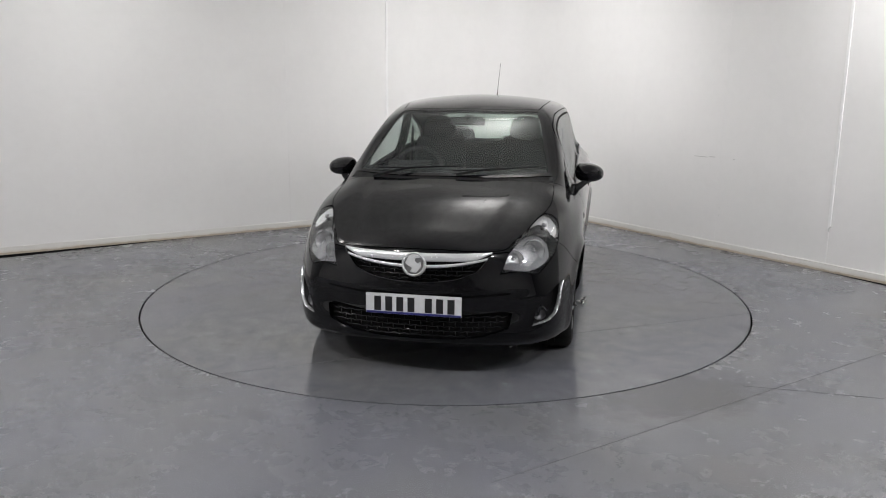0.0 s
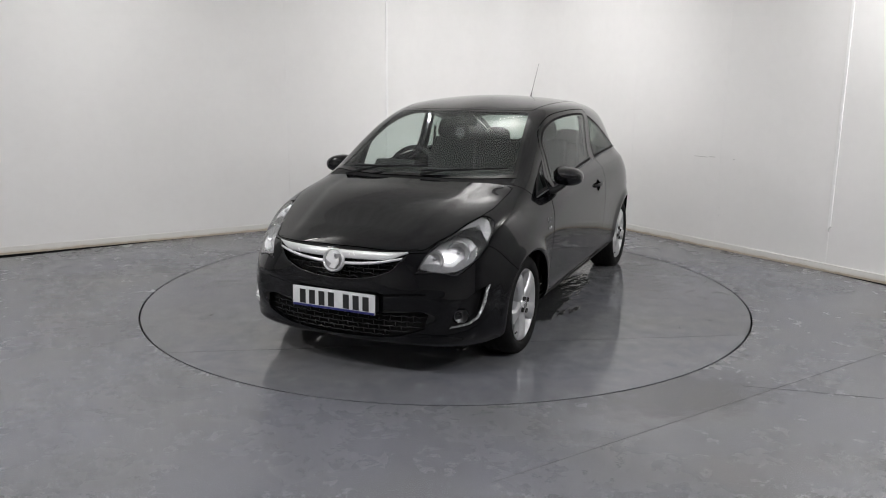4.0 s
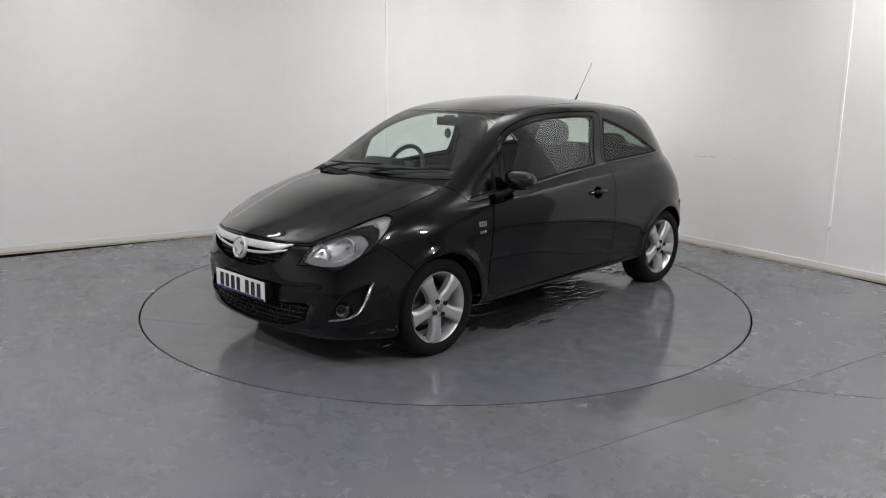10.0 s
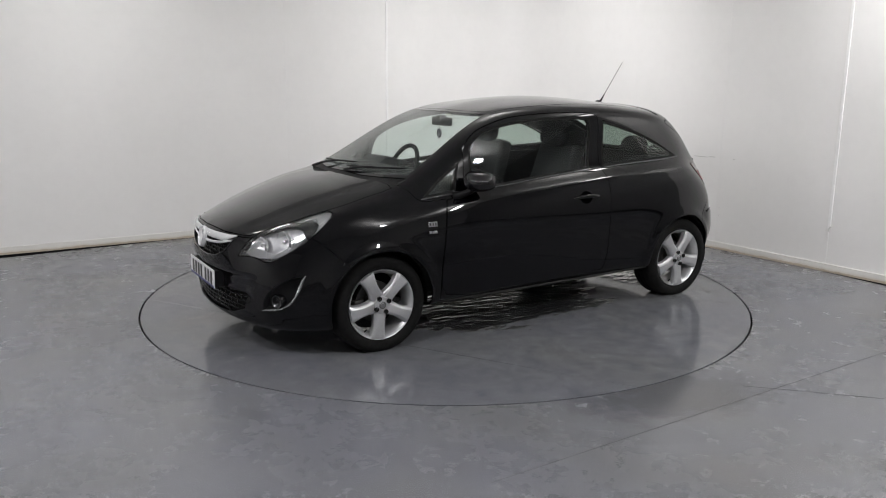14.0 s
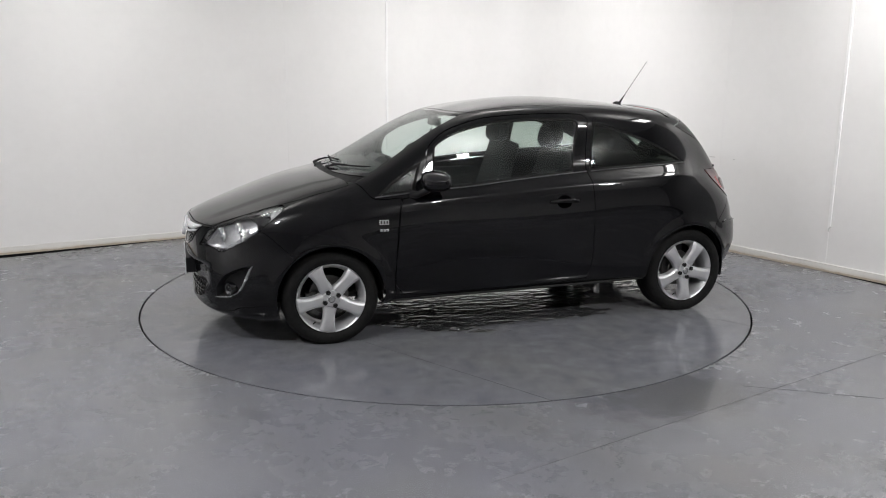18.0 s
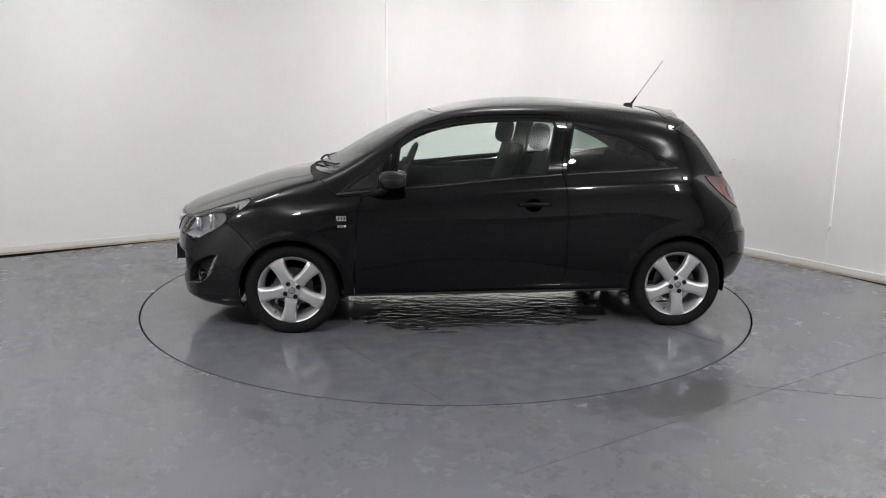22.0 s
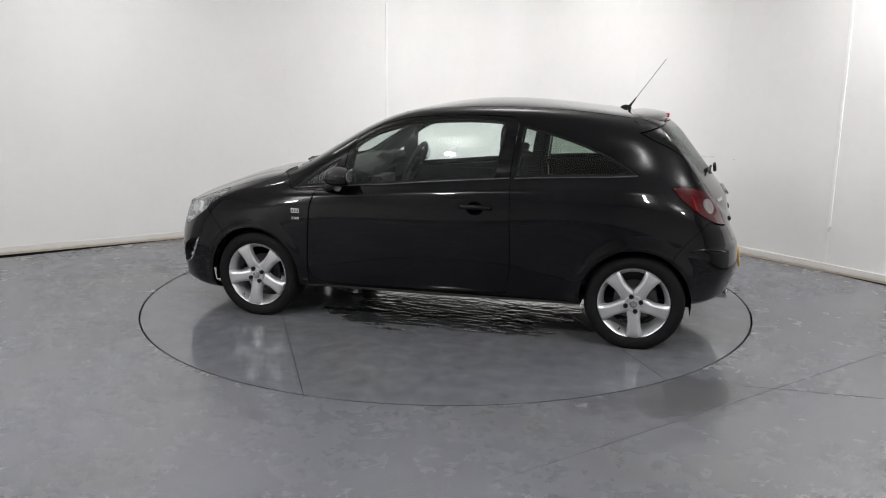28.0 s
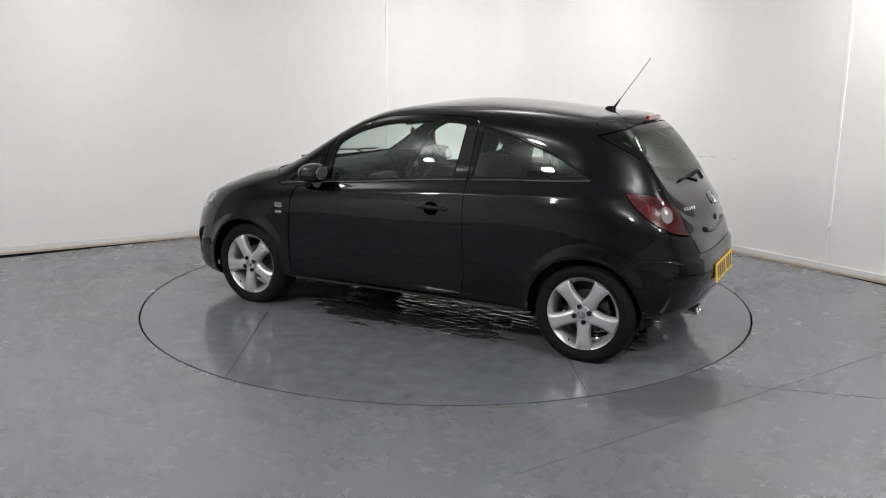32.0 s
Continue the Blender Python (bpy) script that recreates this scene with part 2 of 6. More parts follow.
def build_floor():
    bm = bmesh.new()
    n, r = 128, RING
    inner = [bm.verts.new((r * math.cos(2 * math.pi * k / n), r * math.sin(2 * math.pi * k / n), 0)) for k in range(n)]
    lip = [bm.verts.new((v.co.x, v.co.y, -0.05)) for v in inner]
    outer = []
    ax, bx = ALONG_L, ALONG_R
    c0 = -CORNER
    for v in inner:
        d = v.co.normalized()
        best = 1e9
        for axis, lo, hi in ((ax, -0.3, ROOM_L + 0.3), (bx, -0.3, ROOM_R + 0.3)):
            s, q = d.dot(axis), c0.dot(axis)
            if abs(s) > 1e-6:
                best = min(best, max((lo - q) / s, (hi - q) / s))
        outer.append(bm.verts.new(d * best))
    for k in range(n):
        j = (k + 1) % n
        bm.faces.new((inner[k], outer[k], outer[j], inner[j]))
        bm.faces.new((lip[k], inner[k], inner[j], lip[j]))
    bmesh.ops.recalc_face_normals(bm, faces=bm.faces)
    ob = part("floor", bm, FLOOR, None)
    tagged(ob, "grey speckled vinyl floor, scuffed and slightly shiny", "floor", kind="structure")
    a, b = Vector((0.19, -3.0, 0)), Vector((3.6, -0.76, 0))
    for p, q, half in ((a, b, 0.0011), (Vector((1.60, -1.93, 0)), Vector((2.9, -2.25, 0)), 0.0010)):
        d = (q - p).normalized()
        w = Vector((-d.y, d.x, 0)) * half
        bm = bmesh.new()
        lo = [bm.verts.new(v) for v in (p - w, q - w, q + w, p + w)]
        hi = [bm.verts.new(v.co + Vector((0, 0, 0.0012))) for v in lo]
        bm.faces.new(hi)
        for i in range(4):
            bm.faces.new((lo[i], lo[(i + 1) % 4], hi[(i + 1) % 4], hi[i]))
        bmesh.ops.recalc_face_normals(bm, faces=bm.faces)
        part("floor_seam", bm, SEAM, ob, "welded joint between floor sheets")
    pit = lathe([(0.0, -0.06), (RING + 0.05, -0.06)], 64, "z")
    ob = part("turntable_pit", pit, DARK, None)
    tagged(ob, "dark pit under the turntable", "floor", kind="structure")


STRIP = simple("white_cover_strip", (0.86, 0.86, 0.855), 0.35, vary=0.02)
MARK_GREY = simple("grey_mark", (0.54, 0.535, 0.525), 0.6)
JOINTS = {"wall_left": (1.82, 2.995), "wall_right": (1.88, 2.98, 4.112)}
STRIPS = {"wall_left": (1.82,), "wall_right": (4.112,)}


def panel_between(p, q, inward, z0, z1, bev=0.0025, thick=0.02, gap=0.0004):
    """One flat wall panel with softened edges, its face on the line from p to q."""
    d = (q - p)
    L = d.length
    d.normalize()
    m = Matrix.Translation(p) @ Matrix(((d.x, -inward.x, 0, 0), (d.y, -inward.y, 0, 0), (0, 0, 1, 0), (0, 0, 0, 1)))
    return box((gap, 0, z0), (L - gap, thick, z1), bev, m, 2)


def build_walls():
    base_h = 0.072
    # left-hand wall from the cove outwards, then the right-hand wall
    for name, along, inward, first, total in (("wall_left", ALONG_L, ALONG_R, 0.653, WHITE_L), ("wall_right", ALONG_R, ALONG_L, 0.767, WHITE_R)):
        a0, a1 = CORNER + along * first, CORNER + along * total
        d = along
        m = Matrix.Translation(a0) @ Matrix(((d.x, -inward.x, 0, 0), (d.y, -inward.y, 0, 0), (0, 0, 1, 0), (0, 0, 0, 1)))
        wall = part(name, box((0, 0.02, 0), ((a1 - a0).length, 0.16, ROOM_H), 0, m), WALL, None)
        tagged(wall, "white wall clad in tall smooth panels", "wall", kind="structure")
        for s, e in zip((first,) + JOINTS[name], JOINTS[name] + (total,)):
            part("panel", panel_between(CORNER + along * s, CORNER + along * e, inward, 0.0, ROOM_H, 0.0012), WALL, wall)
        for at in STRIPS[name]:
            st = panel_between(CORNER + along * (at - 0.012), CORNER + along * (at + 0.012), inward, 0.38 if name == "wall_right" else 0.0, ROOM_H, 0.003, 0.014)
            bmesh.ops.translate(st, vec=inward * 0.009, verts=st.verts)
            part("joint_strip", st, STRIP, wall, "white cover strip over a panel joint")
        if name == "wall_right":
            # faint scuffs, a shadow line drawn as grey marks, and the strip's bent end
            for b0, b1, z0, z1 in ((2.676, 2.832, 0.869, 0.875), (2.851, 2.919, 0.876, 0.882), (3.120, 3.134, 0.870, 0.880), (3.004, 3.008, 0.385, 0.415), (3.008, 3.013, 0.325, 0.340)):
                mk = panel_between(CORNER + along * b0, CORNER + along * b1, inward, z0, z1, 0.0004, 0.002)
                bmesh.ops.translate(mk, vec=inward * 0.0012, verts=mk.verts)
                part("scuff_shadow_mark", mk, MARK_GREY, wall, "faint grey mark of the scuffs and shadow line")
            hook = tube([CORNER + along * x + inward * 0.012 + Vector((0, 0, z)) for x, z in ((4.135, .392), (4.125, .388), (4.117, .372), (4.115, .345))], 0.006, 6)
            part("strip_end", hook, MARK_GREY, wall, "loose grey end of the cover strip")
        sk = panel_between(a0, CORNER + along * total, inward, 0.0, base_h, 0.004, 0.012)
        bmesh.ops.translate(sk, vec=inward * 0.012, verts=sk.verts)
        ob = part("baseboard", sk, SKIRT, None)
        tagged(ob, "white skirting board, scuffed at the floor", "skirting", kind="structure")
    # coved corner
    p, q = CORNER + ALONG_L * 0.653, CORNER + ALONG_R * 0.767
    def arc(off, n=20):
        out = []
        for k in range(n + 1):
            f = k / n
            # a quadratic sweep tangent to both walls
            pt = p * (1 - f) ** 2 + CORNER * 2 * f * (1 - f) + q * f ** 2
            tg = ((CORNER - p) * (1 - f) + (q - CORNER) * f).normalized()
            out.append(pt + Vector((tg.y, -tg.x, 0)) * off)
        return out
    def sweep(o0, o1, z0, z1):
        bm = bmesh.new()
        A, B = arc(o0), arc(o1)
        rows = [[bm.verts.new((*v.xy, z)) for v in run] for run, z in ((A, z0), (A, z1), (B, z1), (B, z0))]
        for r in range(4):
            X, Y = rows[r], rows[(r + 1) % 4]
            for k in range(len(X) - 1):
                bm.faces.new((X[k], X[k + 1], Y[k + 1], Y[k]))
        bm.faces.new([r[0] for r in rows]), bm.faces.new([r[-1] for r in rows])
        bmesh.ops.recalc_face_normals(bm, faces=bm.faces)
        return bm
    ob = part("wall_corner", sweep(0.0, -0.12, 0, ROOM_H), WALL, None, smooth=True, sharp=40)
    tagged(ob, "white coved corner of the panelled walls", "wall", kind="structure")
    ob = part("baseboard", sweep(0.012, 0.001, 0, base_h), SKIRT, None, smooth=True, sharp=40)
    tagged(ob, "white skirting board curved round the corner", "skirting", kind="structure")
    # unseen grey walls past the white panels, added to darken the paint's reflections
    for name, lo, hi in (("wall_left_end", (WHITE_L, -0.16), (ROOM_L, -0.01)), ("wall_right_end", (-0.16, WHITE_R), (-0.01, ROOM_R))):
        pts = [room(*c) for c in ((lo[0], lo[1]), (hi[0], lo[1]), (hi[0], hi[1]), (lo[0], hi[1]))]
        ob = part(name, prism([(v.x, v.y) for v in pts], 0, ROOM_H, "xy"), DARK_WALL, None)
        tagged(ob, "unseen grey wall, set there to darken the car's reflections", "wall", kind="structure")
    # plain walls behind the camera
    for name, lo, hi in (("wall_back", (ROOM_L, 0), (ROOM_L + 0.15, ROOM_R)), ("wall_side", (0, ROOM_R), (ROOM_L + 0.15, ROOM_R + 0.15))):
        pts = [room(*c) for c in ((lo[0], lo[1]), (hi[0], lo[1]), (hi[0], hi[1]), (lo[0], hi[1]))]
        ob = part(name, prism([(v.x, v.y) for v in pts], 0, ROOM_H, "xy"), GREY_WALL, None)
        tagged(ob, "plain white studio wall", "wall", kind="structure")
    pts = [room(*c) for c in ((-0.3, -0.3), (ROOM_L + 0.3, -0.3), (ROOM_L + 0.3, ROOM_R + 0.3), (-0.3, ROOM_R + 0.3))]
    ob = part("ceiling", prism([(v.x, v.y) for v in pts], ROOM_H, ROOM_H + 0.12, "xy"), CEIL, None)
    tagged(ob, "plain white ceiling of the studio", "ceiling", kind="structure")


def build_studio_lamps():
    """Flat lamp panels: a shallow tray with a glowing diffuser set back in it."""
    for at, aim, w, h, watts, spread in STUDIO_LAMPS:
        m = look(at, aim)
        lamp = new("studio_lamp")
        lamp.matrix_basis = m
        x, y = w / 2, h / 2
        bm = bmesh.new()
        for lo, hi in (((-x - .03, -y - .03, -.01), (x + .03, -y, .07)), ((-x - .03, y, -.01), (x + .03, y + .03, .07)), ((-x - .03, -y, -.01), (-x, y, .07)), ((x, -y, -.01), (x + .03, y, .07))):
            add_box(bm, lo, hi)
        part("frame", bm, LAMP_FRAME, lamp)
        d = part("diffuser", box((-x, -y, 0.012), (x, y, 0.03)), LAMP_GLOW, lamp, "glowing white diffuser")
        part("hanging_wire", tube([(0, 0, .03), (0, 0, .06), tuple(m.inverted() @ Vector((at[0], at[1], ROOM_H)))], 0.003, 6), LAMP_FRAME, lamp)
        tagged(lamp, "flat studio lamp with a grey frame under the roof", "lamp", "studio lamps")


SHEET_TURN = radians(31)
SHEET_JOINTS = (-2.30, -0.67, 1.27, 2.30)


def deck_sheet(lo, hi, r, gap=0.0016):
    """A strip of the turntable's covering between two parallel joints."""
    bm = bmesh.new()
    lo, hi = max(lo + gap, -r), min(hi - gap, r)
    a0, a1 = math.acos(min(1, hi / r)), math.acos(max(-1, lo / r))
    pts = [(r * math.cos(a0 + (a1 - a0) * k / 40), r * math.sin(a0 + (a1 - a0) * k / 40)) for k in range(41)]
    pts += [(x, -y) for x, y in pts[::-1] if abs(y) > 1e-6]
    top = [bm.verts.new((x, y, 0.0)) for x, y in pts]
    low = [bm.verts.new((x, y, -0.05)) for x, y in pts]
    bm.faces.new(top)
    for i in range(len(top)):
        j = (i + 1) % len(top)
        bm.faces.new((top[j], top[i], low[i], low[j]))
    bm.transform(Matrix.Rotation(SHEET_TURN, 4, "Z"))
    bmesh.ops.recalc_face_normals(bm, faces=bm.faces)
    return bm


def build_turntable():
    ob = new("turntable")
    for lo, hi in zip(SHEET_JOINTS, SHEET_JOINTS[1:]):
        part("deck_sheet", deck_sheet(lo, hi, RING - 0.013), DISC, ob, "grey speckled vinyl sheet, damp and smeared")
    part("deck_base", lathe([(0, -0.012), (RING - 0.012, -0.012), (RING - 0.012, -0.055), (0, -0.055)], 96, "z"), DARK, ob)
    tagged(ob, "round grey vinyl turntable flush with the floor, damp", "turntable")
    return ob


# wet places in the car's axes: centre, half length, half width, fullness
SPILLS = ((0.05, 0.44, 0.95, 0.44, 1.15), (0.05, -0.22, 1.15, 0.66, 2.4), (-0.55, 0.66, 0.32, 0.20, 0.8), (0.18, 0.85, 0.26, 0.16, 0.45), (-0.42, 0.64, 0.30, 0.14, 0.6), (1.40, 0.48, 0.20, 0.09, 0.32), (-1.35, 0.10, 0.28, 0.5, 0.7))


def build_puddle():
    """Rinse water left under the car: torn, rippled films on the turntable. Built in the car's own axes."""
    bm = bmesh.new()
    step = 0.008
    grid = {}
    def film(x, y):
        d = 0.0
        for cx, cy, rx, ry, k in SPILLS:
            r = ((x - cx) / rx) ** 2 + ((y - cy) / ry) ** 2
            d = max(d, k * (1 - r))
        if d <= 0:
            return -1.0
        n = noise.noise(Vector((x * 2.3, y * 6.5, 1.7))) + 0.75 * noise.noise(Vector((x * 9, y * 24, 5.1))) + 0.35 * noise.noise(Vector((x * 22, y * 50, 9.0)))
        return d * 1.25 + n * 0.55 - 0.52
    def vert(i, j):
        if (i, j) not in grid:
            x, y = i * step, j * step
            rip = min(1.1, max(0.32, (y + 0.02) / 0.24))  # liveliest where it drips from the sill
            rip *= 0.35 + 1.1 * abs(noise.noise(Vector((x * 2.6, y * 5.0, 12.0)))) + 0.5 * abs(noise.noise(Vector((x * 7.0, y * 11.0, 4.0))))
            h = 0.0065 + rip * (0.0036 * noise.noise(Vector((x * 9 + 3 * y, y * 27, 3.3))) + 0.0024 * noise.noise(Vector((x * 27, y * 66, 7.7))) + 0.0017 * noise.noise(Vector((x * 52, y * 95, 1.7))))
            grid[(i, j)] = bm.verts.new((x, y, h))
        return grid[(i, j)]
    for i in range(-225, 260):
        for j in range(-112, 135):
            if film((i + 0.5) * step, (j + 0.5) * step) > 0:
                bm.faces.new((vert(i, j), vert(i + 1, j), vert(i + 1, j + 1), vert(i, j + 1)))
    bmesh.ops.solidify(bm, geom=bm.faces[:], thickness=0.001)
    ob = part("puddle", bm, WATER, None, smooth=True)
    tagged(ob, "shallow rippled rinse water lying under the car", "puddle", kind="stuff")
    return ob


build_floor()
build_walls()
build_studio_lamps()
turntable = build_turntable()
puddle = build_puddle()

# ---------------------------------------------------------------- the car's body surface
# Long lines of the body from the middle of the nose round one side to the middle of the tail: x forward, y outward, z up.
TOP = [(2.056, 0, .706), (2.000, 0, .742), (1.905, 0, .782), (1.775, 0, .825), (1.590, 0, .884), (1.330, 0, .950), (1.140, 0, .990), (.740, 0, 1.212),
       (.332, 0, 1.386), (-.100, 0, 1.446), (-.500, 0, 1.450), (-.950, 0, 1.420), (-1.250, 0, 1.383), (-1.440, 0, 1.325), (-1.620, 0, 1.150), (-1.790, 0, .965), (-1.875, 0, .865)]
EDGE = [(2.062, 0, .692), (2.030, .260, .697), (1.945, .430, .706), (1.800, .530, .750), (1.600, .615, .815), (1.290, .665, .905), (1.030, .660, .970), (.660, .585, 1.185),
        (.280, .530, 1.362), (-.100, .550, 1.408), (-.500, .550, 1.413), (-.930, .530, 1.385), (-1.220, .505, 1.345), (-1.390, .500, 1.285), (-1.570, .530, 1.110), (-1.740, .500, .910), (-1.890, 0, .805)]
RAIL = [(2.064, 0, .680), (2.035, .280, .681), (1.948, .470, .686), (1.800, .585, .730), (1.590, .670, .803), (1.270, .710, .888), (1.000, .712, .945), (.610, .650, 1.172),
        (.220, .615, 1.325), (-.150, .632, 1.366), (-.500, .638, 1.368), (-.920, .622, 1.330), (-1.220, .600, 1.275), (-1.410, .580, 1.190), (-1.610, .570, 1.030), (-1.770, .500, .865), (-1.898, 0, .770)]
MID = [(2.066, 0, .660), (2.040, .290, .656), (1.950, .500, .650), (1.800, .630, .695), (1.580, .715, .782), (1.260, .748, .865), (.990, .742, .915), (.600, .705, 1.050),
       (.200, .690, 1.140), (-.150, .692, 1.175), (-.500, .695, 1.185), (-.900, .685, 1.180), (-1.240, .665, 1.140), (-1.450, .640, 1.060), (-1.650, .605, .940), (-1.800, .505, .820), (-1.905, 0, .735)]
BELT = [(2.070, 0, .630), (2.045, .300, .624), (1.955, .530, .600), (1.800, .672, .640), (1.570, .755, .725), (1.260, .785, .815), (.980, .775, .868), (.600, .768, .912),
        (.200, .762, .945), (-.150, .758, .970), (-.500, .753, .994), (-.900, .740, 1.018), (-1.250, .722, 1.028), (-1.480, .690, .960), (-1.680, .632, .855), (-1.820, .510, .768), (-1.910, 0, .695)]
SHOULDER = [(2.076, 0.000, 0.560), (2.050, 0.310, 0.552), (1.963, 0.555, 0.530), (1.805, 0.705, 0.550), (1.570, 0.790, 0.610), (1.260, 0.825, 0.739), (0.950, 0.829, 0.805), (0.600, 0.826, 0.850), (0.200, 0.822, 0.875), (-0.150, 0.818, 0.900), (-0.500, 0.818, 0.920), (-0.900, 0.822, 0.930), (-1.250, 0.811, 0.914), (-1.500, 0.771, 0.837), (-1.710, 0.682, 0.760), (-1.850, 0.515, 0.705), (-1.915, 0.000, 0.645)]
DOOR = [(2.082, 0, .460), (2.055, .320, .452), (1.965, .575, .442), (1.805, .728, .440), (1.560, .812, .470), (1.260, .850, .600), (.930, .850, .600), (.600, .850, .600),
        (.200, .850, .600), (-.150, .850, .605), (-.500, .850, .610), (-.900, .852, .620), (-1.250, .850, .640), (-1.520, .800, .600), (-1.730, .705, .570), (-1.870, .515, .550), (-1.925, 0, .530)]
WAIST = [(2.074, 0, .340), (2.045, .330, .335), (1.950, .590, .330), (1.795, .738, .330), (1.560, .812, .340), (1.260, .842, .380), (.930, .838, .375), (.600, .834, .370),
         (.200, .832, .370), (-.150, .832, .372), (-.500, .832, .375), (-.900, .836, .380), (-1.250, .838, .400), (-1.530, .792, .400), (-1.740, .702, .410), (-1.870, .510, .415), (-1.920, 0, .415)]
SILL = [(2.025, 0, .190), (1.995, .325, .186), (1.905, .580, .178), (1.760, .712, .170), (1.560, .775, .168), (1.260, .800, .225), (.930, .800, .232), (.600, .798, .236),
        (.200, .797, .240), (-.150, .797, .243), (-.500, .797, .245), (-.900, .800, .246), (-1.250, .800, .255), (-1.530, .752, .268), (-1.720, .665, .280), (-1.835, .490, .288), (-1.875, 0, .290)]

ARCH_R, AXLE_F, AXLE_R, HUB_Z = 0.330, 1.2555, -1.2555, 0.278  # HUB_Z: centre of the wheel arches
WHEEL_Z = 0.288 - CAR_OFFSET.z


# how far each long line reaches back behind the rear axle
RIDGE_X, RIDGE_Z = (-1.45, -1.0, -0.5, 0.0, 0.6, 1.1), (0.945, 0.950, 0.928, 0.900, 0.862, 0.835)
TAIL_REACH = (0.845, 0.845, 0.845, 0.845, 0.848, 0.858, 0.888, 0.892, 0.875)


def spline(knots, values, at):
    """Natural cubic spline through rows of values."""
    k, y = np.asarray(knots, float), np.asarray(values, float)
    n, h = len(k), np.diff(knots)
    A, b = np.eye(n), np.zeros_like(y)
    for i in range(1, n - 1):
        A[i, i - 1], A[i, i], A[i, i + 1] = h[i - 1], 2 * (h[i - 1] + h[i]), h[i]
        b[i] = 6 * ((y[i + 1] - y[i]) / h[i] - (y[i] - y[i - 1]) / h[i - 1])
    m = np.linalg.solve(A, b)
    i = np.clip(np.searchsorted(k, at) - 1, 0, n - 2)
    t0, t1 = (k[i + 1] - at)[:, None], (at - k[i])[:, None]
    hh = h[i][:, None]
    return m[i] * t0 ** 3 / (6 * hh) + m[i + 1] * t1 ** 3 / (6 * hh) + (y[i] / hh - m[i] * hh / 6) * t0 + (y[i + 1] / hh - m[i + 1] * hh / 6) * t1


def body_grid(nu=190, nv=116):
    lines = [np.array(l, float) for l in (TOP, EDGE, RAIL, MID, BELT, SHOULDER, DOOR, WAIST, SILL)]
    for l, k in zip(lines, TAIL_REACH):
        l[:, 0] = np.where(l[:, 0] < -1.3, -1.3 + (l[:, 0] + 1.3) * k, l[:, 0])
    lines[0][8:13, 2] += (-0.005, 0.010, 0.013, 0.005, 0.002)
    lines[0][2:4, 2] -= 0.006
    top, edge = lines[0], lines[1]
    quarter = edge + 0.75 * (top - edge)
    quarter[:, 1] = edge[:, 1] * 0.5
    under = lines[-1] * np.array([0.97, 0.90, 1.0]) - np.array([0, 0, 0.015])
    net = np.array([top, quarter] + lines[1:] + [under])
    flip = np.array([1, -1, 1])
    net = np.concatenate([net[:, 2:0:-1] * flip, net, net[:, -2:-4:-1] * flip], axis=1)
    step = np.linalg.norm(np.diff(net, axis=1), axis=2)[3:9].mean(axis=0) ** 0.8
    ku = np.concatenate([[0], np.cumsum(step)])
    u = np.linspace(ku[2], ku[-3], nu)
    fine = np.array([spline(ku, row, u) for row in net])
    rows = []
    for i in range(nu):
        sec = fine[:, i]
        sec = np.concatenate([sec[2:0:-1] * flip, sec])
        kv = np.concatenate([[0], np.cumsum(np.linalg.norm(np.diff(sec, axis=0), axis=1) ** 0.75 + 1e-4)])
        rows.append(spline(kv, sec, np.linspace(kv[2], kv[-1], nv)))
    g = np.array(rows)
    # fairing: even out the net, the mirror line stays on its plane
    for _ in range(8):
        e = np.concatenate([g[1:2] * flip, g, g[-2:-1] * flip], axis=0)
        lu = 0.5 * (e[:-2] + e[2:]) - g
        e = np.concatenate([g[:, 1:2] * flip, g, g[:, -1:]], axis=1)
        lv = 0.5 * (e[:, :-2] + e[:, 2:]) - g
        lu[:, 0, 1] = 0
        lv[:, -1] = 0
        g = g + 0.45 * 0.5 * (lu + lv)
        g[0, :, 1] = g[-1, :, 1] = 0
        g[:, 0, 1] = 0
    def ease(v, a, b):
        v = np.clip((v - a) / (b - a), 0, 1)
        return v * v * (3 - 2 * v)
    X, Y, Z = (g[..., k].copy() for k in range(3))
    # bonnet: raised middle field between two ridges that close in on the grille
    ridge = 0.525 - 0.16 * np.clip((X - 1.1) / 0.85, 0, 1)
    g[..., 2] += 0.005 * (1 - ease(Y, ridge - 0.055, ridge + 0.02)) * ease(X, 1.16, 1.30) * (1 - ease(X, 1.86, 2.0)) * ease(Z, 0.70, 0.76)
    # front bumper: hollows beside the plate under a firm upper edge
    edge = 0.472 + 0.03 * np.clip((Y - 0.25) / 0.4, 0, 1)
    hollow = (1 - ease(Z, edge - 0.030, edge + 0.008)) * ease(Z, 0.30, 0.385) * (1 - ease(Y, 0.46, 0.62)) * ease(X, 1.80, 1.90)
    g[..., 0] -= 0.034 * hollow
    # lower lip of the bumper stands proud under the intake
    g[..., 0] += 0.012 * np.exp(-((Z - 0.205) / 0.018) ** 2) * ease(X, 1.75, 1.9)
    # rear bumper: a ledge that stands proud below the lamps
    ledge = (1 - ease(Z, 0.588, 0.616)) * ease(Z, 0.33, 0.46) * (1 - ease(X, -1.60, -1.46))
    g[..., 0] -= 0.015 * ledge * ease(-X, 1.62, 1.75)
    g[..., 1] += 0.010 * ledge * ease(Y, 0.30, 0.55)
    # a soft ridge along the shoulder, under the windows
    crest = np.interp(X, RIDGE_X, RIDGE_Z)
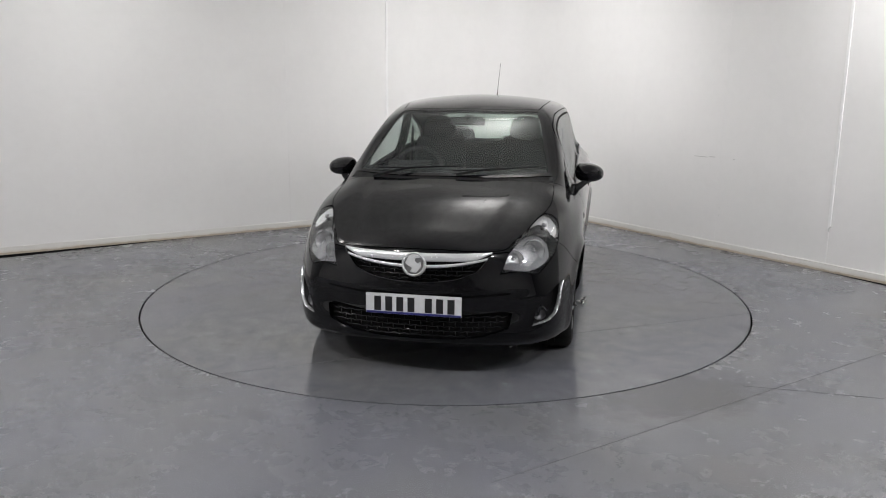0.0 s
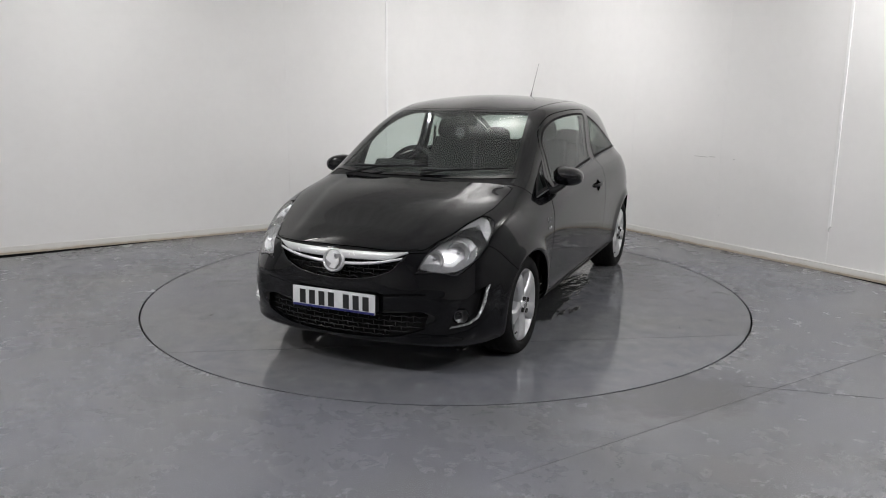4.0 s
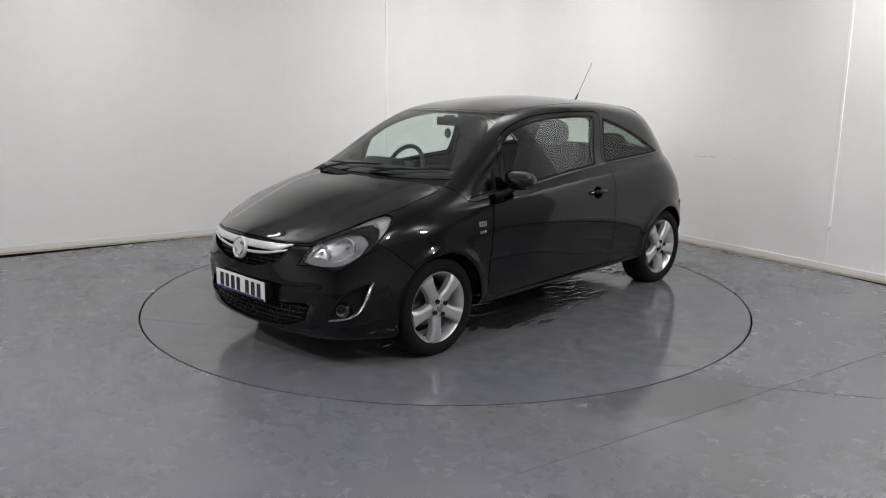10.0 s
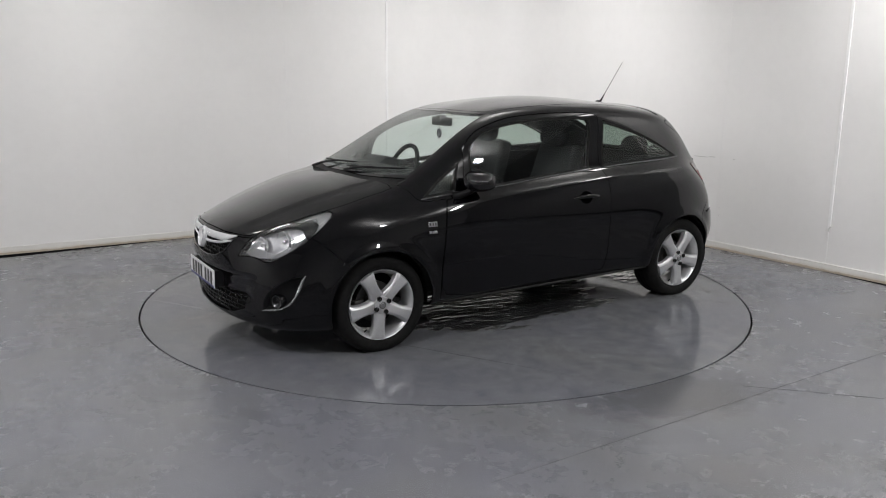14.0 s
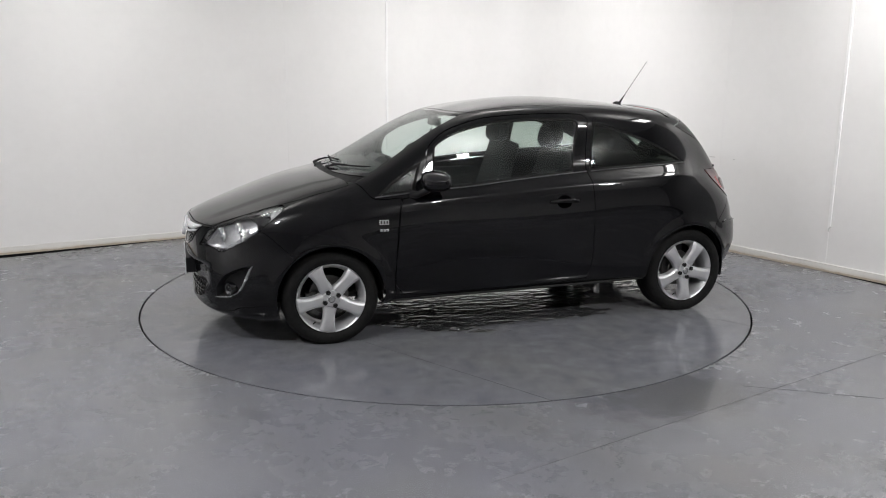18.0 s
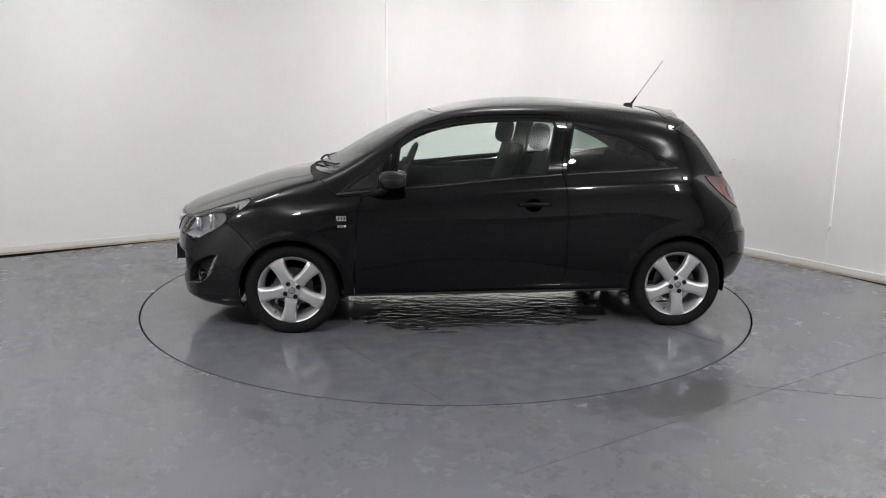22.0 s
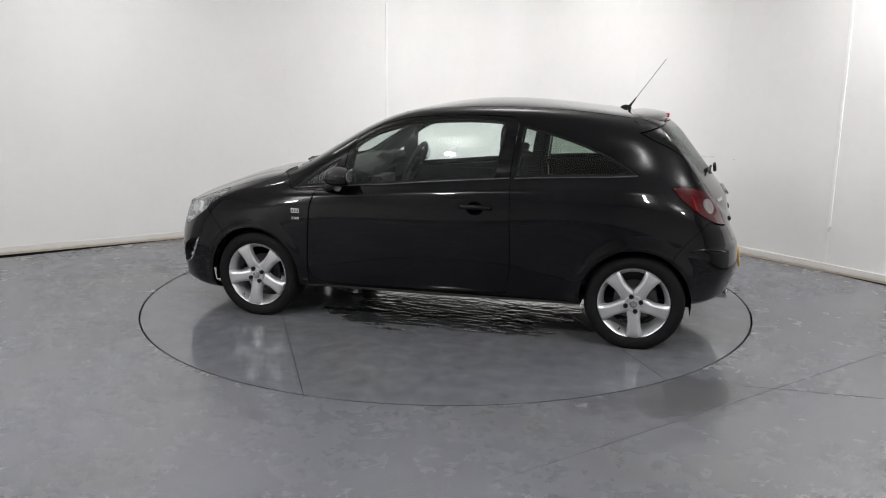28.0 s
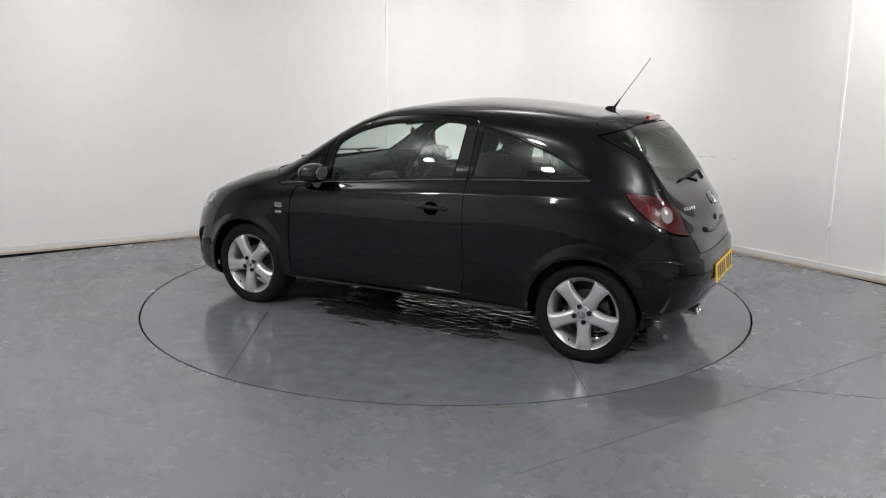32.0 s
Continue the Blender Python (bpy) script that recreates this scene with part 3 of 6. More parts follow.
    g[..., 1] += 0.0065 * np.exp(-((Z - crest) / 0.022) ** 2) * ease(Y, 0.62, 0.70) * ease(X, -1.50, -1.25) * (1 - ease(X, 0.95, 1.25))
    # lips round the wheel arches
    for ax in (AXLE_F, AXLE_R):
        r = np.hypot(g[..., 0] - ax, g[..., 2] - HUB_Z)
        side = np.clip((g[..., 1] - 0.68) / 0.1, 0, 1)
        g[..., 1] += side * 0.015 * np.exp(-((r - ARCH_R - 0.012) / 0.034) ** 2)
    g[..., 1] = np.maximum(g[..., 1], 0)
    return g


# ---------------------------------------------------------------- cutting the surface into panels
def slant(degrees):
    """A level view direction at that angle from straight ahead towards the side."""
    a = radians(degrees)
    return (Vector((-math.sin(a), math.cos(a), 0)), Vector((0, 0, 1)), Vector((math.cos(a), math.sin(a), 0)))


SIDE = (Vector((1, 0, 0)), Vector((0, 0, 1)), Vector((0, 1, 0)))
ABOVE = (Vector((1, 0, 0)), Vector((0, 1, 0)), Vector((0, 0, 1)))
FRONT = (Vector((0, 1, 0)), Vector((0, 0, 1)), Vector((1, 0, 0)))
REAR = (Vector((0, 1, 0)), Vector((0, 0, 1)), Vector((-1, 0, 0)))


def flat(view, points):
    return [(view[0].dot(Vector(p)), view[1].dot(Vector(p))) for p in points]


def smooth_outline(pts, sub=4, corner=48):
    """A closed outline with its gentle bends rounded and its sharp corners kept."""
    P = [Vector(p) for p in pts]
    n, out = len(P), []
    def sharp(i):
        a, b = P[i] - P[i - 1], P[(i + 1) % n] - P[i]
        return a.length < 1e-6 or b.length < 1e-6 or a.angle(b) > radians(corner)
    hard = [sharp(i) for i in range(n)]
    for i in range(n):
        p1, p2 = P[i], P[(i + 1) % n]
        t1 = (p2 - p1) if hard[i] else (p2 - P[i - 1]) * 0.5
        t2 = (p2 - p1) if hard[(i + 1) % n] else (P[(i + 2) % n] - p1) * 0.5
        L = (p2 - p1).length
        t1 = t1 * min(1.0, L / max(t1.length, 1e-9))
        t2 = t2 * min(1.0, L / max(t2.length, 1e-9))
        for k in range(sub):
            s = k / sub
            out.append((2 * s ** 3 - 3 * s ** 2 + 1) * p1 + (s ** 3 - 2 * s ** 2 + s) * t1 + (3 * s ** 2 - 2 * s ** 3) * p2 + (s ** 3 - s ** 2) * t2)
    return out


def grown(outline, d):
    """The outline pushed outward by d (inward if negative)."""
    n = len(outline)
    turn_way = sum(outline[i].x * outline[(i + 1) % n].y - outline[(i + 1) % n].x * outline[i].y for i in range(n))
    sgn = 1 if turn_way > 0 else -1
    out = []
    for i in range(n):
        a, b = (outline[i] - outline[i - 1]), (outline[(i + 1) % n] - outline[i])
        na, nb = Vector((a.y, -a.x)), Vector((b.y, -b.x))
        if na.length > 0:
            na.normalize()
        if nb.length > 0:
            nb.normalize()
        m = na + nb
        m = m.normalized() / max(0.45, math.sqrt(max(0.0, (1 + na.dot(nb)) / 2))) if m.length > 1e-6 else na
        out.append(outline[i] + m * d * sgn)
    return out


def inside(outline, pts):
    """Which of the flat points lie in the outline."""
    q = np.array([(p.x, p.y) for p in outline])
    x, y = pts[:, 0], pts[:, 1]
    res = np.zeros(len(pts), bool)
    for (x1, y1), (x2, y2) in zip(q, np.roll(q, -1, axis=0)):
        hit = (y1 > y) != (y2 > y)
        if abs(y2 - y1) > 1e-12:
            res ^= hit & (x < (x2 - x1) * (y - y1) / (y2 - y1) + x1)
    return res


class Skin:
    """Half of the body surface, cut along outlines; every face knows its panel."""

    def __init__(self):
        g = body_grid()
        self.bm = bm = bmesh.new()
        V = [[bm.verts.new(p) for p in row] for row in g]
        for i in range(len(V) - 1):
            for j in range(len(V[0]) - 1):
                f = (V[i][j], V[i][j + 1], V[i + 1][j + 1], V[i + 1][j])
                try:
                    bm.faces.new(f)
                except ValueError:
                    pass
        bmesh.ops.dissolve_degenerate(bm, edges=bm.edges, dist=1e-5)
        bm.normal_update()
        self.nl = bm.verts.layers.float_vector.new("n")
        self.panel = bm.faces.layers.int.new("panel")
        for v in bm.verts:
            n = v.normal.copy()
            if abs(v.co.y) < 1e-5:
                n.y = 0
            v[self.nl] = n.normalized()
        bm.faces.ensure_lookup_table()
        self.tree = BVHTree.FromBMesh(bm)
        self.ids = {"body_side": 0}

    def flats(self, view):
        U, V, D = (np.array(a) for a in view)
        faces = list(self.bm.faces)
        c = np.array([f.calc_center_median() for f in faces])
        n = np.array([f.normal for f in faces])
        return faces, np.stack([c @ U, c @ V], 1), n @ D

    def score(self, view, outline, facing):
        """Cuts the surface along the outline."""
        bm = self.bm
        faces, c2, face_dot = self.flats(view)
        q = np.array([(p.x, p.y) for p in outline])
        d = np.full(len(faces), 1e9)
        for a, b in zip(q, np.roll(q, -1, axis=0)):
            ab = b - a
            s = np.clip(((c2 - a) @ ab) / max(ab @ ab, 1e-12), 0, 1)
            d = np.minimum(d, np.linalg.norm(c2 - a - s[:, None] * ab, axis=1))
        near = {f for f, dd, fd in zip(faces, d, face_dot) if dd < 0.05 and fd > facing}
        U, V, D = view
        known = {}

        def spread(f):
            if f not in known:
                u, w = [U.dot(v.co) for v in f.verts], [V.dot(v.co) for v in f.verts]
                known[f] = (min(u), max(u), min(w), max(w), u, w)
            return known[f]

        for a, b in zip(outline, outline[1:] + outline[:1]):
            e = b - a
            if e.length < 1e-6:
                continue
            no = Vector((-e.y, e.x)).normalized()
            lo, hi = (min(a.x, b.x) - 0.001, min(a.y, b.y) - 0.001), (max(a.x, b.x) + 0.001, max(a.y, b.y) + 0.001)
            pick = []
            for f in near:
                u0, u1, w0, w1, u, w = spread(f)
                if u1 < lo[0] or u0 > hi[0] or w1 < lo[1] or w0 > hi[1]:
                    continue
                s = [no.x * (x - a.x) + no.y * (y - a.y) for x, y in zip(u, w)]
                if min(s) < -1e-5 and max(s) > 1e-5:
                    pick.append(f)
            if not pick:
                continue
            geom = set(pick)
            for f in pick:
                geom.update(f.edges), geom.update(f.verts)
            r = bmesh.ops.bisect_plane(bm, geom=list(geom), dist=1e-5, plane_co=U * a.x + V * a.y, plane_no=U * no.x + V * no.y)
            fresh = {x for x in r["geom"] if isinstance(x, bmesh.types.BMFace)}
            for ed in (x for x in r["geom_cut"] if isinstance(x, bmesh.types.BMEdge)):
                fresh.update(ed.link_faces)
            for f in fresh:
                known.pop(f, None)
            near.update(fresh)
            near = {f for f in near if f.is_valid}

    def mark(self, view, outline, name, facing, only=None):
        faces, c2, fd = self.flats(view)
        pid = self.ids.setdefault(name, len(self.ids))
        ok = inside(outline, c2) & (fd > facing)
        for f, o in zip(faces, ok):
            if o and (only is None or f[self.panel] in only):
                f[self.panel] = pid

    def cut(self, name, view, pts, gap=0.0045, ring="", ring_width=0.0, facing=0.05, only=None, half=False, corner=48):
        """Makes a panel; gap: the open joint round it; ring: name of a band just inside the outline."""
        if half:
            a, b = pts[0], pts[-1]
            k = 1 if view is ABOVE else 0
            over = lambda p: (p[0], -0.06) if k == 1 else (-0.06, p[1])
            pts = [over(a)] + list(pts) + [over(b)]
        out = smooth_outline(pts, corner=corner)
        allowed = None if only is None else {self.ids[n] for n in only}
        if gap:
            o = grown(out, gap / 2)
            self.score(view, o, facing)
            self.mark(view, o, "joint", facing, allowed)
            allowed = {self.ids["joint"]}
            out = grown(out, -gap / 2)
        self.score(view, out, facing)
        if ring:
            self.mark(view, out, ring, facing, allowed)
            out = grown(out, -ring_width)
            self.score(view, out, facing)
        self.mark(view, out, name, facing, None if allowed is None else allowed | {self.ids.get(ring, -1)})
        for f in self.faces_of("joint"):
            f[self.panel] = self.ids["gap"]

    def remove(self, view, pts, facing=0.05, half=False):
        self.cut("gap", view, pts, gap=0, facing=facing, half=half)

    def faces_of(self, name):
        pid = self.ids.get(name, -1)
        return [f for f in self.bm.faces if f[self.panel] == pid]

    def export(self, name, thick=0.014, both=False, flip=False, inner=1, lift=0.0, shade=None):
        """The panel as a mesh of its own with thickness; both: joined with its mirror image; flip: the mirror image alone."""
        faces = self.faces_of(name)
        me = bpy.data.meshes.new(name)
        verts, polys, normals, mats = [], [], [], []
        for s in ((1, -1) if both else ((-1,) if flip else (1,))):
            idx, base = {}, len(verts)
            order = []
            for f in faces:
                for v in f.verts:
                    if v not in idx:
                        idx[v] = len(order)
                        order.append(v)
            m = len(order)
            ns = [v[self.nl].normalized() for v in order]
            if shade:
                ns = [shade(v.co, n) for v, n in zip(order, ns)]
            pts = [v.co + n * lift for v, n in zip(order, ns)]
            for p in pts:
                verts.append((p.x, s * p.y, p.z))
            for p, n in zip(pts, ns):
                q = p - n * thick
                verts.append((q.x, s * (0.0 if abs(p.y) < 1e-5 else q.y), q.z))
            use = {}
            for f in faces:
                vs = [idx[v] for v in f.verts]
                if s < 0:
                    vs = vs[::-1]
                polys.append([base + i for i in vs])
                normals.extend((ns[i].x, s * ns[i].y, ns[i].z) for i in vs)
                mats.append(0)
                polys.append([base + m + i for i in vs[::-1]])
                normals.extend((-ns[i].x, -s * ns[i].y, -ns[i].z) for i in vs[::-1])
                mats.append(inner)
                for a, b in zip(vs, vs[1:] + vs[:1]):
                    use[(a, b)] = use.get((a, b), 0) + 1
            for (a, b), c in use.items():
                if (b, a) in use or (abs(order[a].co.y) < 1e-4 and abs(order[b].co.y) < 1e-4):
                    continue
                quad = [base + b, base + a, base + m + a, base + m + b]
                pa, pb, pc = (Vector(verts[i]) for i in quad[:3])
                fn = (pb - pa).cross(pc - pb)
                fn = fn.normalized() if fn.length > 1e-12 else Vector((0, 0, 1))
                polys.append(quad)
                normals.extend([tuple(fn)] * 4)
                mats.append(0)
        me.from_pydata(verts, [], polys)
        me.polygons.foreach_set("material_index", mats)
        me.shade_smooth()
        if me.validate():
            me.update()
        elif len(normals) == len(me.loops):
            me.normals_split_custom_set(normals)
        me.update()
        return me

    def drop(self, origin, way):
        """Where a ray meets the surface, and the outward normal there."""
        o, w = Vector(origin), Vector(way)
        s = 1
        if o.y < 0:
            o.y, w.y, s = -o.y, -w.y, -1
        p, n, _, _ = self.tree.ray_cast(o, w)
        if p is None:
            return None, None
        if n.dot(w) > 0:
            n = -n
        return Vector((p.x, s * p.y, p.z)), Vector((n.x, s * n.y, n.z))

    def front_at(self, y, z):
        return self.drop((3, y if y else 1e-4, z), (-1, 0, 0))

    def rear_at(self, y, z):
        return self.drop((-3, y if y else 1e-4, z), (1, 0, 0))

    def side_at(self, x, z, s=1):
        return self.drop((x, 3 * s, z), (0, -s, 0))

    def top_at(self, x, y):
        return self.drop((x, y if y else 1e-4, 3), (0, 0, -1))


DOOR_GLASS = [(.569, 1.158), (.599, .912), (.323, .932), (0, .963), (-.377, .992), (-.441, 1.304), (-.42, 1.331), (-.29, 1.342), (-.111, 1.341), (.069, 1.332), (.25, 1.310), (.432, 1.263), (.54, 1.199)]
FRONT_QUARTER = [(.962, .882), (.717, .904), (.655, 1.080), (.755, 1.028), (.862, .958)]
REAR_QUARTER = [(-.547, 1.314), (-.725, 1.268), (-.908, 1.208), (-1.07, 1.140), (-1.217, 1.056), (-1.249, 1.035), (-1.083, 1.025), (-.829, 1.014), (-.648, 1.007), (-.497, .997)]
DOOR_PANEL = [(.600, 1.165), (.468, 1.265), (.25, 1.335), (.069, 1.357), (-.111, 1.366), (-.29, 1.368), (-.47, 1.360), (-.510, 1.330), (-.474, 1.02), (-.488, .93), (-.499, .612), (-.499, .40), (-.470, .285),
              (-.30, .268), (.2, .262), (.70, .262), (.815, .280), (.857, .353), (.842, .612), (.826, .79), (.800, .868), (.672, .885), (.645, .96), (.622, 1.07)]
HEADLAMP = [(1.998, .448, .588), (1.937, .484, .684), (1.87, .502, .723), (1.749, .553, .767), (1.617, .597, .812), (1.523, .638, .838), (1.507, .677, .831), (1.526, .711, .808), (1.59, .727, .760),
            (1.657, .727, .706), (1.729, .712, .655), (1.806, .679, .610), (1.861, .645, .576), (1.892, .621, .570), (1.924, .575, .586), (1.947, .54, .594), (1.978, .492, .592)]
FOG_POCKET = [(1.921, .620, .292), (1.849, .696, .301), (1.771, .748, .365), (1.709, .762, .502), (1.791, .727, .483), (1.872, .679, .436), (1.917, .636, .365)]
TAIL_LAMP = [(-1.437, .695, .969), (-1.535, .640, .966), (-1.620, .590, .941), (-1.678, .545, .900), (-1.722, .530, .833), (-1.748, .527, .767), (-1.765, .520, .733), (-1.71, .625, .753), (-1.632, .685, .797), (-1.557, .709, .851), (-1.49, .71, .909)]
GRILLE = [(0, .698), (.25, .697), (.408, .696), (.375, .655), (.33, .600), (.23, .562), (.12, .545), (0, .540)]
LOW_GRILLE = [(0, .352), (.30, .362), (.47, .378), (.515, .365), (.50, .285), (.36, .238), (.20, .222), (0, .218)]
WINDSCREEN = [(1.135, 0), (1.120, .25), (1.062, .50), (.985, .640), (.66, .575), (.40, .525), (.290, .500), (.318, .38), (.345, .18), (.352, 0)]
BONNET = [(2.047, 0), (2.022, .25), (1.968, .400), (1.922, .470), (1.86, .498), (1.73, .558), (1.60, .602), (1.50, .640), (1.40, .664), (1.20, .668), (1.110, .660), (1.112, .60), (1.150, .35), (1.180, 0)]
COWL = [(1.178, 0), (1.148, .35), (1.108, .60), (1.075, .655), (.995, .645), (1.066, .505), (1.124, .25), (1.139, 0)]
ROOF = [(.338, 0), (.332, .18), (.305, .38), (.265, .492), (-.1, .525), (-.5, .525), (-.9, .508), (-1.17, .482), (-1.27, .470), (-1.318, .25), (-1.325, 0)]
TAILGATE = [(0, 1.335), (.30, 1.330), (.50, 1.306), (.592, 1.276), (.590, 1.235), (.576, 1.20), (.546, 1.12), (.526, 1.035), (.520, .96), (.508, .90), (.498, .80), (.490, .735), (.470, .665), (.42, .622), (0, .610)]
BACKLIGHT = [(0, 1.318), (.30, 1.312), (.48, 1.288), (.576, 1.262), (.574, 1.232), (.562, 1.198), (.526, 1.115), (.486, 1.04), (.440, 1.008), (.28, 1.002), (0, .998)]
FRONT_BUMPER = [(2.3, .05), (1.45, .05), (1.47, .52), (1.535, .60), (1.655, .70), (1.75, .692), (2.3, .692)]
REAR_BUMPER = [(-2.1, .1), (-1.45, .1), (-1.47, .55), (-1.52, .63), (-1.66, .765), (-1.77, .728), (-2.1, .70)]
FRONT_WING = [(1.60, .05), (.845, .05), (.862, .353), (.847, .612), (.831, .79), (.806, .874), (.975, .872), (1.06, .955), (1.2, .96), (1.5, .90), (1.9, .80), (1.75, .60)]


def cut_body():
    skin = Skin()
    skin.ids["gap"] = 1
    skin.cut("bonnet", ABOVE, BONNET, half=True, facing=0.2)
    skin.cut("cowl", ABOVE, COWL, gap=0, half=True, facing=0.2)
    skin.cut("windscreen", ABOVE, WINDSCREEN, gap=0, ring="windscreen_seal", ring_width=0.022, half=True, facing=0.2)
    skin.cut("roof", ABOVE, ROOF, gap=0.006, half=True, facing=0.2)
    skin.cut("tailgate", REAR, TAILGATE, half=True, facing=0.02)
    skin.cut("backlight", REAR, BACKLIGHT, gap=0, ring="backlight_border", ring_width=0.022, half=True, facing=0.02)
    skin.cut("headlamp_lens", slant(40), flat(slant(40), HEADLAMP), gap=0.005)
    skin.cut("tail_lamp", slant(135), flat(slant(135), TAIL_LAMP), gap=0.004)
    skin.remove(FRONT, GRILLE, half=True)
    skin.remove(FRONT, LOW_GRILLE, half=True)
    skin.remove(slant(50), flat(slant(50), FOG_POCKET))
    skin.cut("door_skin", SIDE, DOOR_PANEL, facing=-2)
    skin.cut("door_glass", SIDE, DOOR_GLASS, gap=0, ring="door_seal", ring_width=0.013, facing=-2)
    skin.cut("front_quarter_glass", SIDE, FRONT_QUARTER, gap=0, ring="front_quarter_seal", ring_width=0.016, facing=-2)
    skin.cut("rear_quarter_glass", SIDE, REAR_QUARTER, gap=0.003, ring="rear_quarter_seal", ring_width=0.012, facing=-2)
    rest = ("body_side",)
    skin.cut("front_bumper", SIDE, FRONT_BUMPER, gap=0.004, facing=-2, only=rest)
    skin.cut("rear_bumper", SIDE, REAR_BUMPER, gap=0.004, facing=-2, only=rest)
    skin.cut("front_wing", SIDE, FRONT_WING, gap=0.004, facing=-2, only=rest)
    for ax in (AXLE_F, AXLE_R):
        ring = [(ax + ARCH_R * math.cos(2 * math.pi * k / 40), HUB_Z + ARCH_R * math.sin(2 * math.pi * k / 40)) for k in range(40)]
        skin.remove(SIDE, ring, facing=-2)
    return skin

# ---------------------------------------------------------------- car materials
def red_lens():
    m, t, p = material("red_lamp_lens")
    n = noise_tex(t, 160.0, 1.0)
    t.links.new(ramp(t, n, [(0.35, (0.030, 0.0012, 0.002)), (0.7, (0.085, 0.003, 0.005))]), p.inputs["Base Color"])
    p.inputs["Roughness"].default_value = 0.25
    p.inputs["Specular IOR Level"].default_value = 0.05
    p.inputs["Coat Weight"].default_value = 1.0
    p.inputs["Coat Roughness"].default_value = 0.02
    return m


def tyre_material():
    m, t, p = material("tyre_rubber")
    n = noise_tex(t, 40.0, 4.0)
    t.links.new(ramp(t, n, [(0.3, grey(0.005)), (0.7, grey(0.010))]), p.inputs["Base Color"])
    p.inputs["Roughness"].default_value = 0.75
    p.inputs["Specular IOR Level"].default_value = 0.16
    bump(t, p, n, 0.15, 0.001)
    return m


def cloth_material(name, colour):
    m, t, p = material(name)
    c = t.nodes.new("ShaderNodeTexCoord")
    w = t.nodes.new("ShaderNodeTexWave")
    w.inputs["Scale"].default_value, w.inputs["Distortion"].default_value = 160.0, 1.0
    t.links.new(c.outputs["Object"], w.inputs["Vector"])
    t.links.new(ramp(t, w.outputs["Fac"], [(0.2, tuple(v * 0.88 for v in colour)), (0.8, tuple(v * 1.12 for v in colour))]), p.inputs["Base Color"])
    p.inputs["Roughness"].default_value = 0.9
    bump(t, p, w.outputs["Fac"], 0.06, 0.001)
    return m


def reflector_material():
    """Bright faceted lamp reflector."""
    m, t, p = material("lamp_reflector")
    c, v = t.nodes.new("ShaderNodeTexCoord"), t.nodes.new("ShaderNodeTexVoronoi")
    v.inputs["Scale"].default_value = 30.0
    t.links.new(c.outputs["Object"], v.inputs["Vector"])
    t.links.new(ramp(t, v.outputs["Distance"], [(0.1, grey(0.86)), (0.8, grey(0.55))]), p.inputs["Base Color"])
    p.inputs["Metallic"].default_value, p.inputs["Roughness"].default_value = 0.6, 0.20
    bump(t, p, v.outputs["Distance"], 0.35, 0.006)
    return m


BLACK_TRIM = simple("black_plastic_trim", (0.006, 0.006, 0.007), 0.55, spec=0.25, grain=0.25, grain_scale=500)
GLOSS_BLACK = simple("gloss_black_plastic", (0.003, 0.003, 0.004), 0.30, coat=1.0, spec=0.02)
RUBBER = simple("black_rubber_seal", (0.006, 0.006, 0.006), 0.7, spec=0.2)
CABIN = simple("dark_cabin_trim", (0.020, 0.020, 0.022), 0.7, grain=0.3, grain_scale=400)
CABIN_GREY = simple("grey_headlining", (0.16, 0.165, 0.165), 0.9)
CHROME = simple("chrome", (0.62, 0.63, 0.64), 0.12, metal=0.92, vary=0.03)
SATIN = simple("satin_silver", (0.46, 0.47, 0.48), 0.26, metal=0.65, vary=0.04)
ALLOY = simple("silver_alloy_paint", (0.56, 0.565, 0.575), 0.36, metal=0.62, coat=0.25, vary=0.06, grain=0.06, grain_scale=700)
IRON = simple("brake_iron", (0.16, 0.155, 0.15), 0.45, metal=0.9, vary=0.3)
UNDER = simple("black_underseal", (0.006, 0.006, 0.006), 0.8, grain=0.5, grain_scale=120)
TYRE = tyre_material()
SEAT = cloth_material("dark_seat_cloth", (0.018, 0.018, 0.020))
RED = red_lens()
CLEAR_LAMP = simple("pale_lamp_lens", (0.20, 0.185, 0.18), 0.15, coat=1.0)
PLATE_WHITE = simple("white_plate", (0.66, 0.67, 0.68), 0.35, vary=0.04)
PLATE_YELLOW = simple("yellow_plate", (0.80, 0.50, 0.05), 0.35, vary=0.05)
PLATE_BLACK = simple("black_plate_print", (0.010, 0.010, 0.011), 0.4)
PLATE_BLUE = simple("blue_plate_strip", (0.02, 0.025, 0.16), 0.4)
GLASS = glass("window_glass", (0.955, 0.990, 0.975))
SCREEN = glass("windscreen_glass", (0.955, 0.988, 0.974))
TINTED = glass("tinted_glass", (0.70, 0.75, 0.72), film_gain=0.5)
LENS = glass("clear_lamp_lens", (0.97, 0.975, 0.98))
REFLECTOR = reflector_material()
GLASS_BORDER = simple("black_glass_border", (0.004, 0.004, 0.004), 0.12, spec=0.3)

# ---------------------------------------------------------------- the car
car = new("car")
tagged(car, "glossy black three-door hatchback with silver alloy wheels, parked on the turntable", "car")
skin = cut_body()


def child(name, parent, label=""):
    """A joint that gathers the pieces of a part."""
    ob = new(name)
    ob.parent = parent
    if label:
        tagged(ob, label)
    return ob


def along(p, n, up=Vector((0, 0, 1))):
    """A frame on the surface at p: z out of it along n, x level, y up."""
    n = n.normalized()
    x = up.cross(n).normalized()
    y = n.cross(x)
    return Matrix.Translation(p) @ Matrix((x, y, n)).transposed().to_4x4()


def mirrored(bm):
    b = bm.copy()
    b.transform(Matrix.Scale(-1, 4, (0, 1, 0)))
    bmesh.ops.reverse_faces(b, faces=b.faces)
    return b


